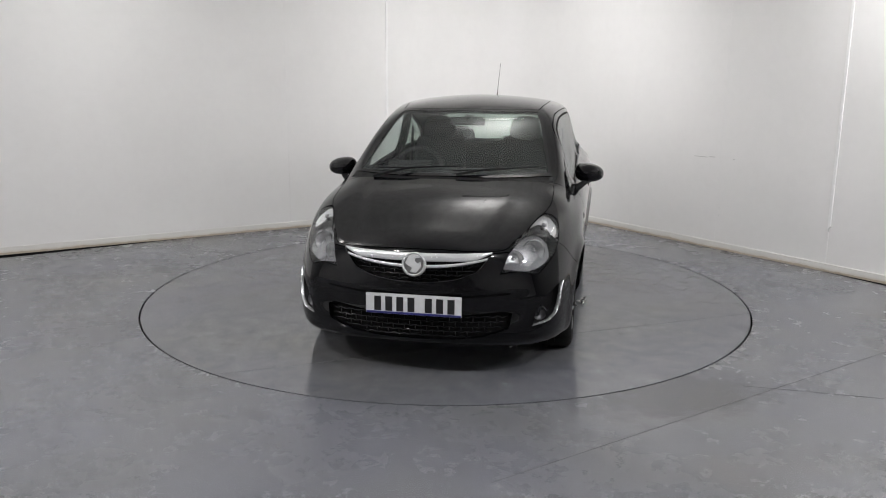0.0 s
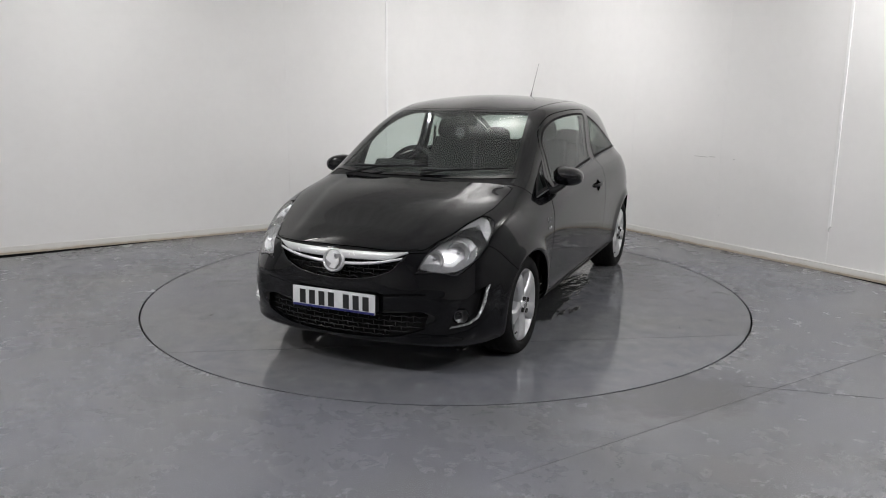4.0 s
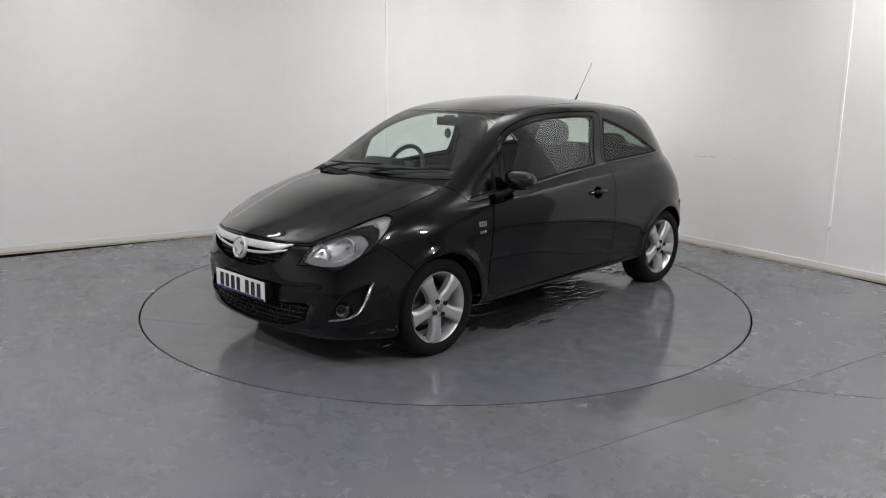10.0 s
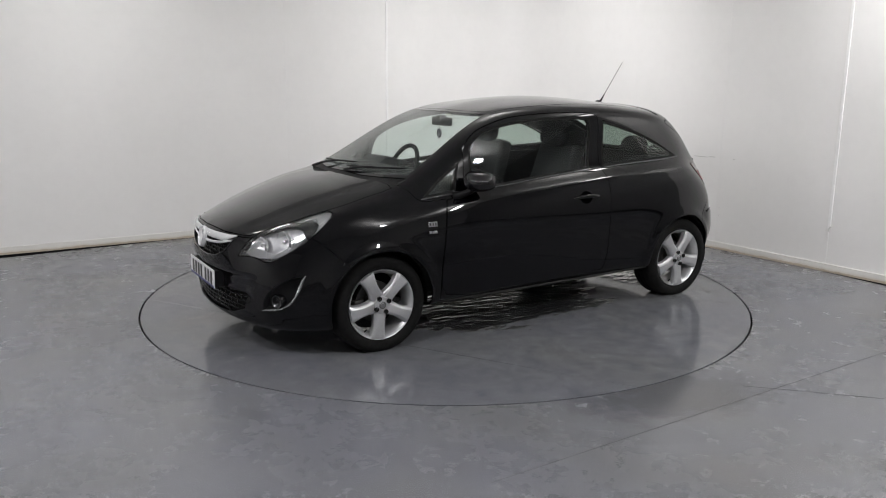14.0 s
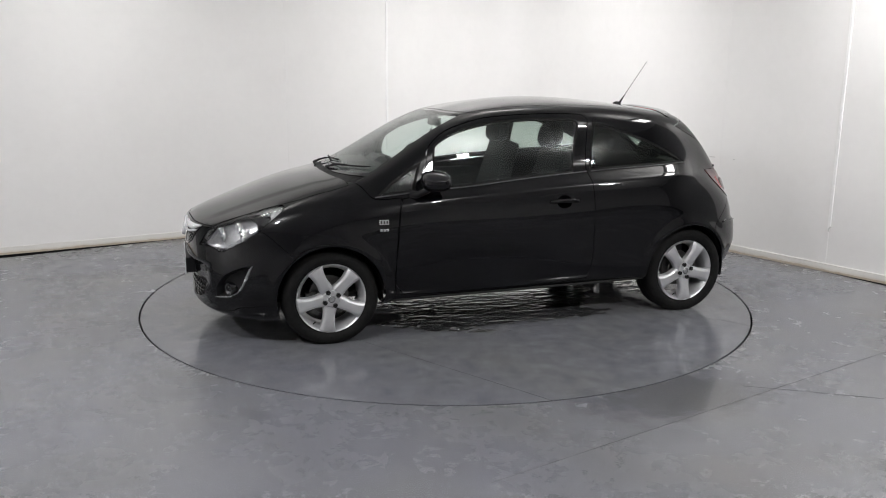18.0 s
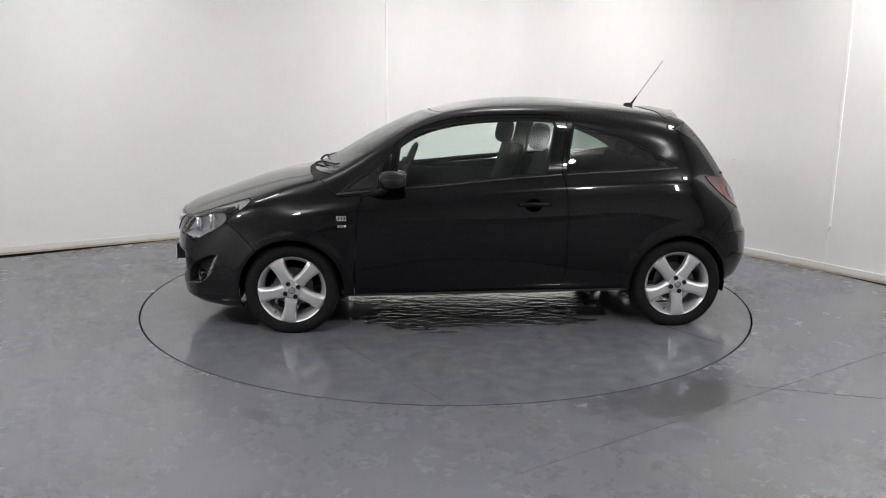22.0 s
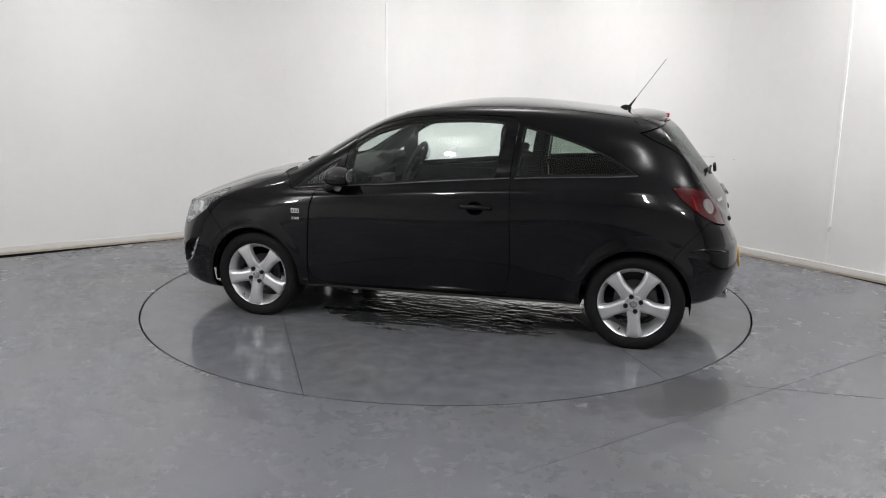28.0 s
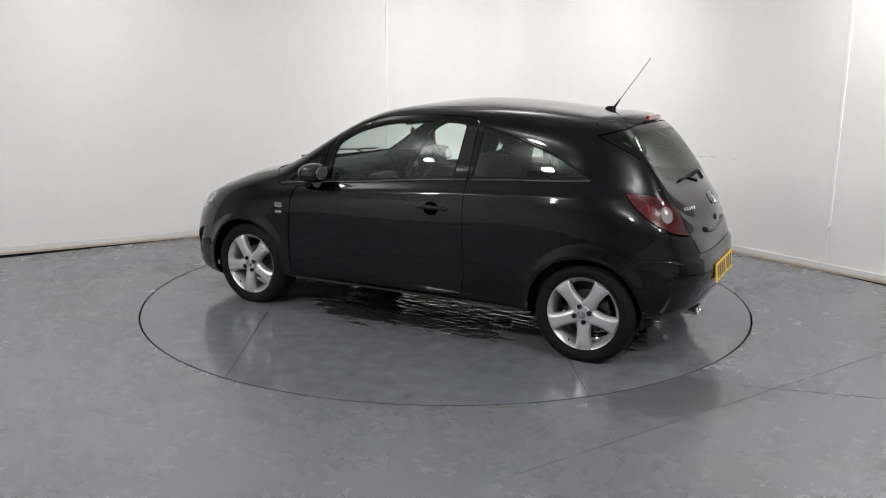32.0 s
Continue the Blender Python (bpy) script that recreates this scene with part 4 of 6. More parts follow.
def build_shell():
    def even(p, n):
        """The bonnet runs on straight to its rear edge."""
        k = min(1.0, max(0.0, (1.42 - p.x) / 0.14))
        if k <= 0:
            return n
        q, m = skin.top_at(1.42, min(p.y, 0.60))
        m = m.lerp(n, min(1.0, max(0.0, (p.y - 0.52) / 0.10)))
        return n.lerp(m, k).normalized()
    part_mesh("bonnet", skin.export("bonnet", 0.015, both=True, shade=even), [PAINT, UNDER], car)
    part_mesh("roof", skin.export("roof", 0.03, both=True), [PAINT, CABIN_GREY], car)
    part_mesh("scuttle", skin.export("cowl", 0.01, both=True, lift=-0.006), [BLACK_TRIM, UNDER], car, "black plastic scuttle panel under the wipers")
    part_mesh("front_bumper", skin.export("front_bumper", 0.02, both=True), [PAINT, UNDER], car)
    part_mesh("rear_bumper", skin.export("rear_bumper", 0.02, both=True), [PAINT, UNDER], car)
    gate = part_mesh("tailgate", skin.export("tailgate", 0.02, both=True), [PAINT, CABIN], car)
    part_mesh("rear_window", skin.export("backlight", 0.004, both=True, inner=0), [TINTED], gate, "tinted rear window")
    part_mesh("window_border", skin.export("backlight_border", 0.006, both=True), [GLASS_BORDER, CABIN], gate, "black border of the rear window")
    ws = part_mesh("windscreen", skin.export("windscreen", 0.005, both=True, inner=0), [SCREEN], car, "large clear windscreen")
    part_mesh("windscreen_seal", skin.export("windscreen_seal", 0.02, both=True), [GLOSS_BLACK, CABIN], ws, "black border band of the windscreen")
    for flip in (False, True):
        part_mesh("body_side", skin.export("body_side", 0.03, flip=flip), [PAINT, CABIN], car)
        part_mesh("front_wing", skin.export("front_wing", 0.015, flip=flip), [PAINT, UNDER], car)
        door = part_mesh("door", skin.export("door_skin", 0.05, flip=flip), [PAINT, CABIN], car)
        part_mesh("door_window", skin.export("door_glass", 0.004, flip=flip, inner=0, shade=even_pane("door_glass", 0.040)), [GLASS], door, "clear door window")
        part_mesh("window_seal", skin.export("door_seal", 0.02, flip=flip), [RUBBER, CABIN], door)
        part_mesh("front_quarter_window", skin.export("front_quarter_glass", 0.004, flip=flip, inner=0), [GLASS], car, "small three-cornered front window")
        part_mesh("window_seal", skin.export("front_quarter_seal", 0.02, flip=flip), [RUBBER, CABIN], car)
        part_mesh("rear_quarter_window", skin.export("rear_quarter_glass", 0.004, flip=flip, inner=0, shade=even_pane("rear_quarter_glass")), [TINTED], car, "tapering tinted rear side window")
        part_mesh("window_seal", skin.export("rear_quarter_seal", 0.02, flip=flip), [RUBBER, CABIN], car)


def build_seal_highlights():
    """Satin grey lines along the waistline that draw the highlight on the rubber window seals."""
    for s in (1, -1):
        for name, run in (("seal_highlight", [(.965, .878), (.84, .889), (.72, .899)]), ("seal_highlight", [(.60, .906), (.46, .918), (.323, .926), (.16, .942), (0, .957), (-.2, .973), (-.38, .986), (-.47, .993)]),
                          ("seal_highlight", [(-.505, .992), (-.66, 1.002), (-.83, 1.009), (-1.083, 1.020), (-1.24, 1.030)])):
            pts = []
            for x, z in run:
                p, n = skin.side_at(x, z, s)
                pts.append(p + n * 0.003)
            part(name, tube(pts, 0.0045, 6), SATIN_DARK, car, "thin satin line for the highlight on the window seal", smooth=True)


SATIN_DARK = simple("dark_satin_strip", (0.10, 0.10, 0.105), 0.3, metal=0.6)


def even_pane(name, drop=0.0):
    """One gentle curve over a whole pane, as bent glass has."""
    vs = list({v for f in skin.faces_of(name) for v in f.verts})
    c = sum((v[skin.nl].normalized() for v in vs), Vector()) / len(vs)
    m = sum((v.co for v in vs), Vector()) / len(vs)
    return lambda p, n: (c + Vector((0.10 * (p.x - m.x), 0, 0.55 * (p.z - m.z) - drop))).normalized()


def build_underside():
    body = []
    for x, y, z in SILL:
        x = -1.3 + (x + 1.3) * TAIL_REACH[-1] if x < -1.3 else x
        body.append((x * 0.965, max(0.0, y - 0.10)))
    outline = [(x, y) for x, y in body] + [(x, -y) for x, y in body[-2:0:-1]]
    floor_pan = prism(outline, 0.25, 0.275, "xy")
    part("floor_pan", floor_pan, UNDER, car, "black floor pan")
    for ax in (AXLE_F, AXLE_R):
        for s in (1, -1):
            bm = bmesh.new()
            n, r = 22, ARCH_R + 0.004
            rows = []
            for k in range(n + 1):
                a = radians(-12 + 204 * k / n)
                x, z = ax + r * math.cos(a), HUB_Z + r * math.sin(a)
                rows.append([bm.verts.new((x, s * y, z)) for y in (0.770, 0.69, 0.56)])
            for A, B in zip(rows, rows[1:]):
                for i in range(2):
                    bm.faces.new((A[i], A[i + 1], B[i + 1], B[i]))
            bm.faces.new([r_[2] for r_ in rows])
            bmesh.ops.solidify(bm, geom=bm.faces[:], thickness=0.006)
            part("wheel_arch_liner", bm, UNDER, car)
        axle = tube([(ax, -0.66, 0.27), (ax, 0.66, 0.27)], 0.035, 10)
        part("axle", axle, UNDER, car)
    part("exhaust_pipe", tube([(-1.1, 0.30, 0.20), (-1.45, 0.32, 0.215), (-1.66, 0.345, 0.245)], 0.028, 12), IRON, car)
    tip = child("exhaust_tip", car, "polished oval twin tailpipe")
    for dy in (-0.030, 0.030):
        b = lathe([(0.030, 0.0), (0.036, 0.002), (0.038, -0.006), (0.034, -0.012), (0.030, -0.15), (0.028, -0.15), (0.0285, -0.004)], 24, "x", closed=True)
        b.transform(Matrix.Translation((-1.812, 0.325 + dy, 0.262)) @ Matrix.Scale(0.8, 4) @ Matrix.Rotation(math.pi, 4, "Z"))
        part("tailpipe", b, CHROME, tip, smooth=True, sharp=40)
    # sill trim
    for s in (1, -1):
        pts = [(0.90, s * 0.800, 0.233), (0.5, s * 0.803, 0.235), (0, s * 0.805, 0.239), (-0.5, s * 0.805, 0.243), (-0.92, s * 0.802, 0.246)]
        part("sill_trim", tube(pts, 0.008, 8), UNDER, car, smooth=True)


def spoke(ang):
    """One broad, dished wheel spoke with softened shoulders."""
    bm = bmesh.new()
    rows = []
    for r, w, h in ((0.030, 0.036, 0.008), (0.050, 0.043, 0.011), (0.070, 0.0425, 0.015), (0.095, 0.0385, 0.018), (0.125, 0.0370, 0.021), (0.155, 0.0400, 0.023), (0.180, 0.0450, 0.0235), (0.200, 0.0505, 0.022), (0.214, 0.0560, 0.018)):
        ring = []
        for a, d in ((-1.06, -0.044), (-1.0, -0.014), (-0.94, -0.010), (-0.60, 0.0), (-0.52, 0.0008), (0, -0.0015), (0.52, 0.0008), (0.60, 0.0), (0.94, -0.010), (1.0, -0.014), (1.06, -0.044)):
            ring.append(bm.verts.new((r, h + d, a * w)))
        rows.append(ring)
    for A, B in zip(rows, rows[1:]):
        for i in range(len(A) - 1):
            bm.faces.new((A[i], A[i + 1], B[i + 1], B[i]))
    bm.faces.new(rows[0]), bm.faces.new(rows[-1])
    bmesh.ops.recalc_face_normals(bm, faces=bm.faces)
    bm.transform(Matrix.Rotation(-ang, 4, "Y"))
    return bm


def build_wheel(ax, s, ang, bolts):
    R = 0.300
    w = child("wheel", car)
    w.matrix_basis = Matrix.Translation((ax, s * 0.790, WHEEL_Z)) @ (Matrix.Rotation(math.pi, 4, "Z") if s < 0 else Matrix.Identity(4))
    prof = [(0.213, -0.004), (0.220, 0.012), (0.236, 0.023), (0.256, 0.027), (0.276, 0.021), (0.290, 0.007), (0.297, -0.010), (R, -0.028), (R, -0.062), (0.294, -0.066), (0.294, -0.070), (R, -0.074), (R, -0.104), (0.294, -0.108),
            (0.294, -0.112), (R, -0.116), (R, -0.150), (0.294, -0.168), (0.270, -0.190), (0.240, -0.188), (0.213, -0.170)]
    tyre = lathe(prof, 72, "y", closed=True)
    for v in tyre.verts:  # the tread stands flat on the ground and bulges a little
        if v.co.z < -0.2872:
            v.co.y += 0.25 * (-0.288 - v.co.z) * (1 if v.co.y > -0.08 else -1)
            v.co.z = -0.2872
    part("tyre", tyre, TYRE, w, "black road tyre", smooth=True, sharp=35)
    rim = child("rim", w, "five-spoke silver alloy wheel")
    rim.matrix_basis = Matrix.Diagonal((0.963, 1, 0.963, 1))
    barrel = [(0.2185, 0.010), (0.2225, 0.012), (0.2245, 0.004), (0.222, -0.004), (0.205, -0.020), (0.196, -0.06), (0.198, -0.15), (0.215, -0.168), (0.209, -0.172), (0.190, -0.15), (0.188, -0.06), (0.197, -0.020), (0.212, 0.000)]
    part("barrel", lathe(barrel, 72, "y", closed=True), ALLOY, rim, smooth=True, sharp=40)
    for k in range(5):
        part("spoke", spoke(ang + 2 * math.pi * k / 5), ALLOY, rim, smooth=True, sharp=24)
    part("hub", lathe([(0, 0.020), (0.030, 0.020), (0.050, 0.018), (0.056, 0.010), (0.056, -0.04), (0, -0.04)], 40), ALLOY, rim, smooth=True, sharp=40)
    cap = part("centre_cap", lathe([(0, 0.026), (0.020, 0.026), (0.0235, 0.023), (0.024, 0.016), (0, 0.016)], 32), SATIN, rim, "round centre cap", smooth=True, sharp=40)
    part("cap_ring", lathe([(0.014, 0.0255), (0.017, 0.0285), (0.020, 0.0255)], 32), IRON, cap, smooth=True)
    for k in range(4):
        a = bolts + k * math.pi / 2
        b = lathe([(0, 0.014), (0.0065, 0.014), (0.0085, 0.012), (0.0115, 0.018), (0.0125, 0.0195), (0.0125, 0.010), (0, 0.010)], 14)
        b.transform(Matrix.Translation((0.048 * math.cos(a), 0.005, 0.048 * math.sin(a))) @ Matrix.Diagonal((1.2, 1.15, 1.2, 1)))
        part("bolt", b, BOLT, rim, "dark wheel bolt")
    part("brake_disc", lathe([(0, -0.075), (0.07, -0.075), (0.075, -0.088), (0.125, -0.088), (0.125, -0.108), (0, -0.108)], 40), IRON, w, smooth=True, sharp=40)
    cal = box((-0.045, -0.13, 0.075), (0.045, -0.062, 0.140), 0.012)
    cal.transform(Matrix.Rotation(radians(100 if ax > 0 else -75), 4, "Y"))
    part("brake_caliper", cal, IRON, w)
    v = tube([(0.198 * math.cos(ang + 0.5), 0.0, 0.198 * math.sin(ang + 0.5)), (0.180 * math.cos(ang + 0.5), 0.012, 0.180 * math.sin(ang + 0.5))], 0.004, 8)
    part("valve", v, RUBBER, rim)


BOLT = simple("dark_bolt", (0.025, 0.025, 0.025), 0.4, metal=0.6)


def patch_mesh(name, lens_name, depth, edge, way, flip, subdiv=2):
    """A bowl behind a lens: the lens's own shape, sunk by depth away from its rim."""
    bm = bmesh.new()
    idx = {}
    for f in skin.faces_of(lens_name):
        vs = []
        for v in f.verts:
            if v not in idx:
                idx[v] = bm.verts.new(v.co)
            vs.append(idx[v])
        bm.faces.new(vs)
    bmesh.ops.triangulate(bm, faces=bm.faces[:])
    bmesh.ops.subdivide_edges(bm, edges=bm.edges[:], cuts=subdiv, use_grid_fill=True)
    rim = [v.co.copy() for e in bm.edges if len(e.link_faces) == 1 for v in e.verts]
    tree = KDTree(len(rim))
    for i, c in enumerate(rim):
        tree.insert(c, i)
    tree.balance()
    for v in bm.verts:
        d = tree.find(v.co)[2]
        v.co -= way * (0.005 + depth * min(1.0, d / edge) ** 0.8)
    bm.normal_update()
    if flip:
        bm.transform(Matrix.Scale(-1, 4, (0, 1, 0)))
        bmesh.ops.reverse_faces(bm, faces=bm.faces)
    return bm


def bowl(at, way, r, depth, mat, parent, name, label=""):
    prof = [(0.0, -depth)] + [(r * f, -depth * (1 - f * f)) for f in (0.25, 0.5, 0.7, 0.85, 1.0)] + [(r * 1.05, 0.002), (r * 1.05, -depth * 0.5)]
    b = lathe(prof, 28, "z")
    b.transform(along(at, way))
    return part(name, b, mat, parent, label, smooth=True, sharp=50)


def build_headlamps():
    for s in (1, -1):
        flip = s < 0
        lamp = child("headlamp", car, "clear headlamp unit swept back over the wing")
        way = slant(40)[2]
        part_mesh("lens", skin.export("headlamp_lens", 0.003, flip=flip, inner=0), [LENS], lamp)
        b = patch_mesh("housing", "headlamp_lens", 0.060, 0.030, way, flip)
        bezel_u, bezel_v, _ = slant(40)
        # the bright pockets of the housing: the main beam field and the blade of the turn signal
        field = smooth_outline(flat(slant(40), [(1.975, .475, .605), (1.93, .50, .672), (1.86, .53, .705), (1.78, .575, .735), (1.70, .635, .735), (1.70, .69, .690), (1.76, .69, .640), (1.85, .64, .590), (1.90, .60, .585)]))
        blade = smooth_outline(flat(slant(40), [(1.80, .54, .750), (1.62, .605, .803), (1.545, .645, .822), (1.535, .69, .815), (1.585, .715, .765), (1.64, .715, .720), (1.615, .685, .765), (1.63, .645, .785), (1.72, .59, .768)]))
        for f in b.faces:
            c = f.calc_center_median()
            c = Vector((c.x, s * c.y, c.z))
            p = np.array([[bezel_u.dot(c), bezel_v.dot(c)]])
            f.material_index = 1 if inside(field, p)[0] else (2 if inside(blade, p)[0] else 0)
        part("housing", b, [GLOSS_BLACK, LAMP_GREY, CLEAR_REFLEX], lamp, "black housing with bright pockets", smooth=True)
        for x, y, z, r, d, name in ((1.884, .507, .645, .048, .045, "main_beam_reflector"), (1.780, .603, .672, .056, .05, "dipped_beam_reflector")):
            at = Vector((x, s * y, z))
            fw = Vector((1, s * 0.25, 0)).normalized()
            rf = bowl(at, fw, r, d, REFLECTOR, lamp, name)
            rim = lathe([(r * 1.02, -0.010), (r * 1.03, 0.003), (r * 1.09, 0.005), (r * 1.13, 0.001), (r * 1.13, -0.010)], 32, "z")
            rim.transform(along(at, fw))
            part("bezel", rim, CHROME, rf, smooth=True, sharp=40)
            g = lathe([(0, 0.0), (0.008, -0.002), (0.011, -0.010), (0.011, -0.03), (0, -0.03)], 16, "z")
            g.transform(along(at, fw))
            part("bulb", g, CHROME, rf, smooth=True)
        # slim black brow between the pockets
        run = []
        for x, y, z in ((1.93, .492, .688), (1.84, .525, .727), (1.75, .572, .752), (1.69, .635, .757), (1.665, .690, .725), (1.675, .712, .690)):
            run.append((x - 0.012, s * (y - 0.012), z))
        part("brow", tube(run, 0.011, 8), GLOSS_BLACK, lamp, smooth=True)
        ind = lathe([(0, 0.01), (0.010, 0.008), (0.014, -0.01), (0, -0.01)], 16, "z")
        ind.transform(along(Vector((1.60, s * .645, .785)), Vector((0.6, s * 0.8, 0.1))))
        part("indicator_bulb", ind, SATIN, lamp, smooth=True)


def ribbed_reflector():
    m, t, p = material("ribbed_reflector")
    c = t.nodes.new("ShaderNodeTexCoord")
    w = t.nodes.new("ShaderNodeTexWave")
    w.inputs["Scale"].default_value = 45.0
    t.links.new(c.outputs["Object"], w.inputs["Vector"])
    t.links.new(ramp(t, w.outputs["Fac"], [(0.2, grey(0.6)), (0.8, grey(0.9))]), p.inputs["Base Color"])
    p.inputs["Metallic"].default_value, p.inputs["Roughness"].default_value = 0.5, 0.2
    bump(t, p, w.outputs["Fac"], 0.6, 0.004)
    return m


CLEAR_REFLEX = ribbed_reflector()
LAMP_GREY = simple("bright_lamp_lining", (0.42, 0.42, 0.43), 0.22, metal=0.6)


def build_tail_lamps():
    for s in (1, -1):
        flip = s < 0
        lamp = part_mesh("tail_lamp", skin.export("tail_lamp", 0.02, flip=flip, lift=0.004), [RED, UNDER], car, "dark red tail lamp with a pale round light in it")
        way = slant(135)[2]
        at, n = skin.drop(Vector((-1.645, s * 0.60, 0.852)) + Vector((way.x, s * way.y, 0)) * 0.8, Vector((-way.x, -s * way.y, 0)))
        b = lathe([(0, 0.004), (0.026, 0.003), (0.034, 0.001), (0.0375, 0.0035), (0.039, -0.004), (0, -0.004)], 32, "z")
        b.transform(along(at + n * 0.007, n) @ Matrix.Scale(1.25, 4, (0, 1, 0)))
        part("reversing_light", b, CLEAR_LAMP, lamp, "pale round reversing light", smooth=True, sharp=40)
        for k in range(6):
            z = 0.905 - 0.013 * k
            q, m = skin.drop(Vector((-1.565, s * 0.665, z)) + Vector((way.x, s * way.y, 0)) * 0.8, Vector((-way.x, -s * way.y, 0)))
            if q is None:
                continue
            l = lathe([(0, 0.003), (0.003, 0.002), (0.004, -0.002), (0, -0.002)], 8, "z")
            l.transform(along(q + m * 0.0065, m))
            part("light_dot", l, LED_RED, lamp, "bright red bead in the lamp")


LED_RED = simple("red_bead", (0.75, 0.02, 0.02), 0.2, coat=1.0)


def front_grid(name, z_rows, y_of, depth, parent, cell=0.052, mat=None):
    """A lattice of bars that follows the curve of the nose."""
    bm = bmesh.new()
    def add(t):
        me = bpy.data.meshes.new("t")
        t.to_mesh(me)
        t.free()
        bm.from_mesh(me)
        bpy.data.meshes.remove(me)
    def at(y, z):
        p, n = skin.front_at(y, max(z, 0.235))
        return Vector((p.x - depth, y, z))
    for i, z in enumerate(z_rows):
        w = y_of(z)
        n = max(6, int(2 * w / 0.026))
        pts = []
        for k in range(n + 1):
            y = -w + 2 * w * k / n
            pts.append(at(y, z + 0.0055 * math.cos(math.pi * (y / (cell / 2) + i))))
        add(tube(pts, 0.0042, 6))
        if i:
            z0 = z_rows[i - 1]
            y = -math.ceil(w / cell) * cell + (cell / 2 if i % 2 else 0)
            while y < w:
                if abs(y) < min(w, y_of(z0)) - 0.01:
                    add(tube([at(y, z0), at(y, z)], 0.0042, 6))
                y += cell
    return part(name, bm, mat or GLOSS_BLACK, parent, smooth=True)


def strip(pts_top, pts_low, proud, thick):
    """A bright blade between two runs of points on the nose, thickened."""
    bm = bmesh.new()
    rows = []
    for (y0, z0), (y1, z1) in zip(pts_top, pts_low):
        row = []
        for f, lift in ((0.0, 0.25), (0.12, 0.8), (0.35, 1.0), (0.7, 0.9), (0.92, 0.6), (1.0, 0.1)):
            y, z = y0 + (y1 - y0) * f, z0 + (z1 - z0) * f
            p, n = skin.front_at(y, z)
            row.append(bm.verts.new(p + n * proud * lift))
        rows.append(row)
    for A, B in zip(rows, rows[1:]):
        for i in range(len(A) - 1):
            bm.faces.new((A[i], A[i + 1], B[i + 1], B[i]))
    bmesh.ops.recalc_face_normals(bm, faces=bm.faces)
    if sum(f.normal.x for f in bm.faces) < 0:
        bmesh.ops.reverse_faces(bm, faces=bm.faces)
    bmesh.ops.solidify(bm, geom=bm.faces[:], thickness=thick)
    return bm


def build_grilles():
    g = child("upper_grille", car, "black mesh grille with two bright bars and a round badge")
    part("recess", patch_box(0.30, 0.70, 0.44, 0.06, 0.53), UNDER, g)
    def width(z):
        return float(np.interp(z, [.54, .562, .60, .655, .697], [.05, .225, .325, .370, .405]))
    front_grid("mesh", [0.552, 0.576, 0.600, 0.624, 0.648], lambda z: width(z) - 0.008, 0.022, g, 0.056)
    ys = np.linspace(-0.400, 0.400, 33)
    top = [(y, .6945) for y in ys]
    low = [(y, .6945 - (.034 + 0.010 * (1 - (y / .4) ** 2)) * min(1.0, (0.405 - abs(y)) / .10 + 0.12)) for y in ys]
    part("bright_bar", strip(top, low, 0.010, 0.008), CHROME_SATIN, g, "broad brushed bright bar", smooth=True, sharp=60)
    ys = np.linspace(-0.380, 0.380, 33)
    top = [(y, .633 + .038 * (abs(y) / .38) ** 2.2) for y in ys]
    low = [(y, .615 + .044 * (abs(y) / .38) ** 2.2) for y in ys]
    part("bright_bar", strip(top, low, 0.008, 0.006), CHROME_SATIN, g, "narrow bright bar", smooth=True, sharp=60)
    # bright line round the foot of the opening
    run = []
    for y in np.linspace(-0.405, 0.405, 41):
        z = float(np.interp(abs(y), [0, .12, .23, .33, .375, .408], [.538, .543, .560, .598, .653, .694]))
        p, n = skin.front_at(float(y), z)
        run.append(p + n * 0.001)
    part("lower_rim", tube(run, 0.0045, 6), GLOSS_BLACK, g, smooth=True)
    # round badge
    p, n = skin.front_at(0, .635)
    badge = child("badge", g, "round bright badge")
    m = along(p + n * 0.012, Vector((1, 0, 0.22)))
    b = lathe([(0.050, -0.012), (0.054, 0.004), (0.059, 0.009), (0.0645, 0.004), (0.066, -0.012)], 40, "z")
    b.transform(m)
    part("ring", b, CHROME_SATIN, badge, smooth=True, sharp=50)
    b = lathe([(0, 0.0), (0.052, 0.0), (0.052, -0.012), (0, -0.012)], 40, "z")
    b.transform(m)
    part("ground", b, BADGE_GROUND, badge)
    shape = prism([(-.046, .006), (-.030, .034), (-.006, .046), (.010, .036), (.004, .020), (.020, .004), (.036, .016), (.040, -.012), (.016, -.044), (-.018, -.040), (-.006, -.018), (-.026, -.010)], 0.0, 0.008, "xy")
    shape.transform(m)
    part("emblem", shape, CHROME_SATIN, badge, "plain bright emblem")
    # lower grille
    g = child("lower_grille", car, "black mesh air intake low in the bumper")
    part("recess", patch_box(0.20, 0.385, 0.55, 0.05, 0.215), UNDER, g)
    def width2(z):
        return float(np.interp(z, [.218, .238, .285, .365, .38], [.05, .34, .485, .505, .46]))
    front_grid("mesh", [0.236, 0.264, 0.292, 0.320, 0.346], lambda z: width2(z) - 0.012, 0.020, g, 0.062)


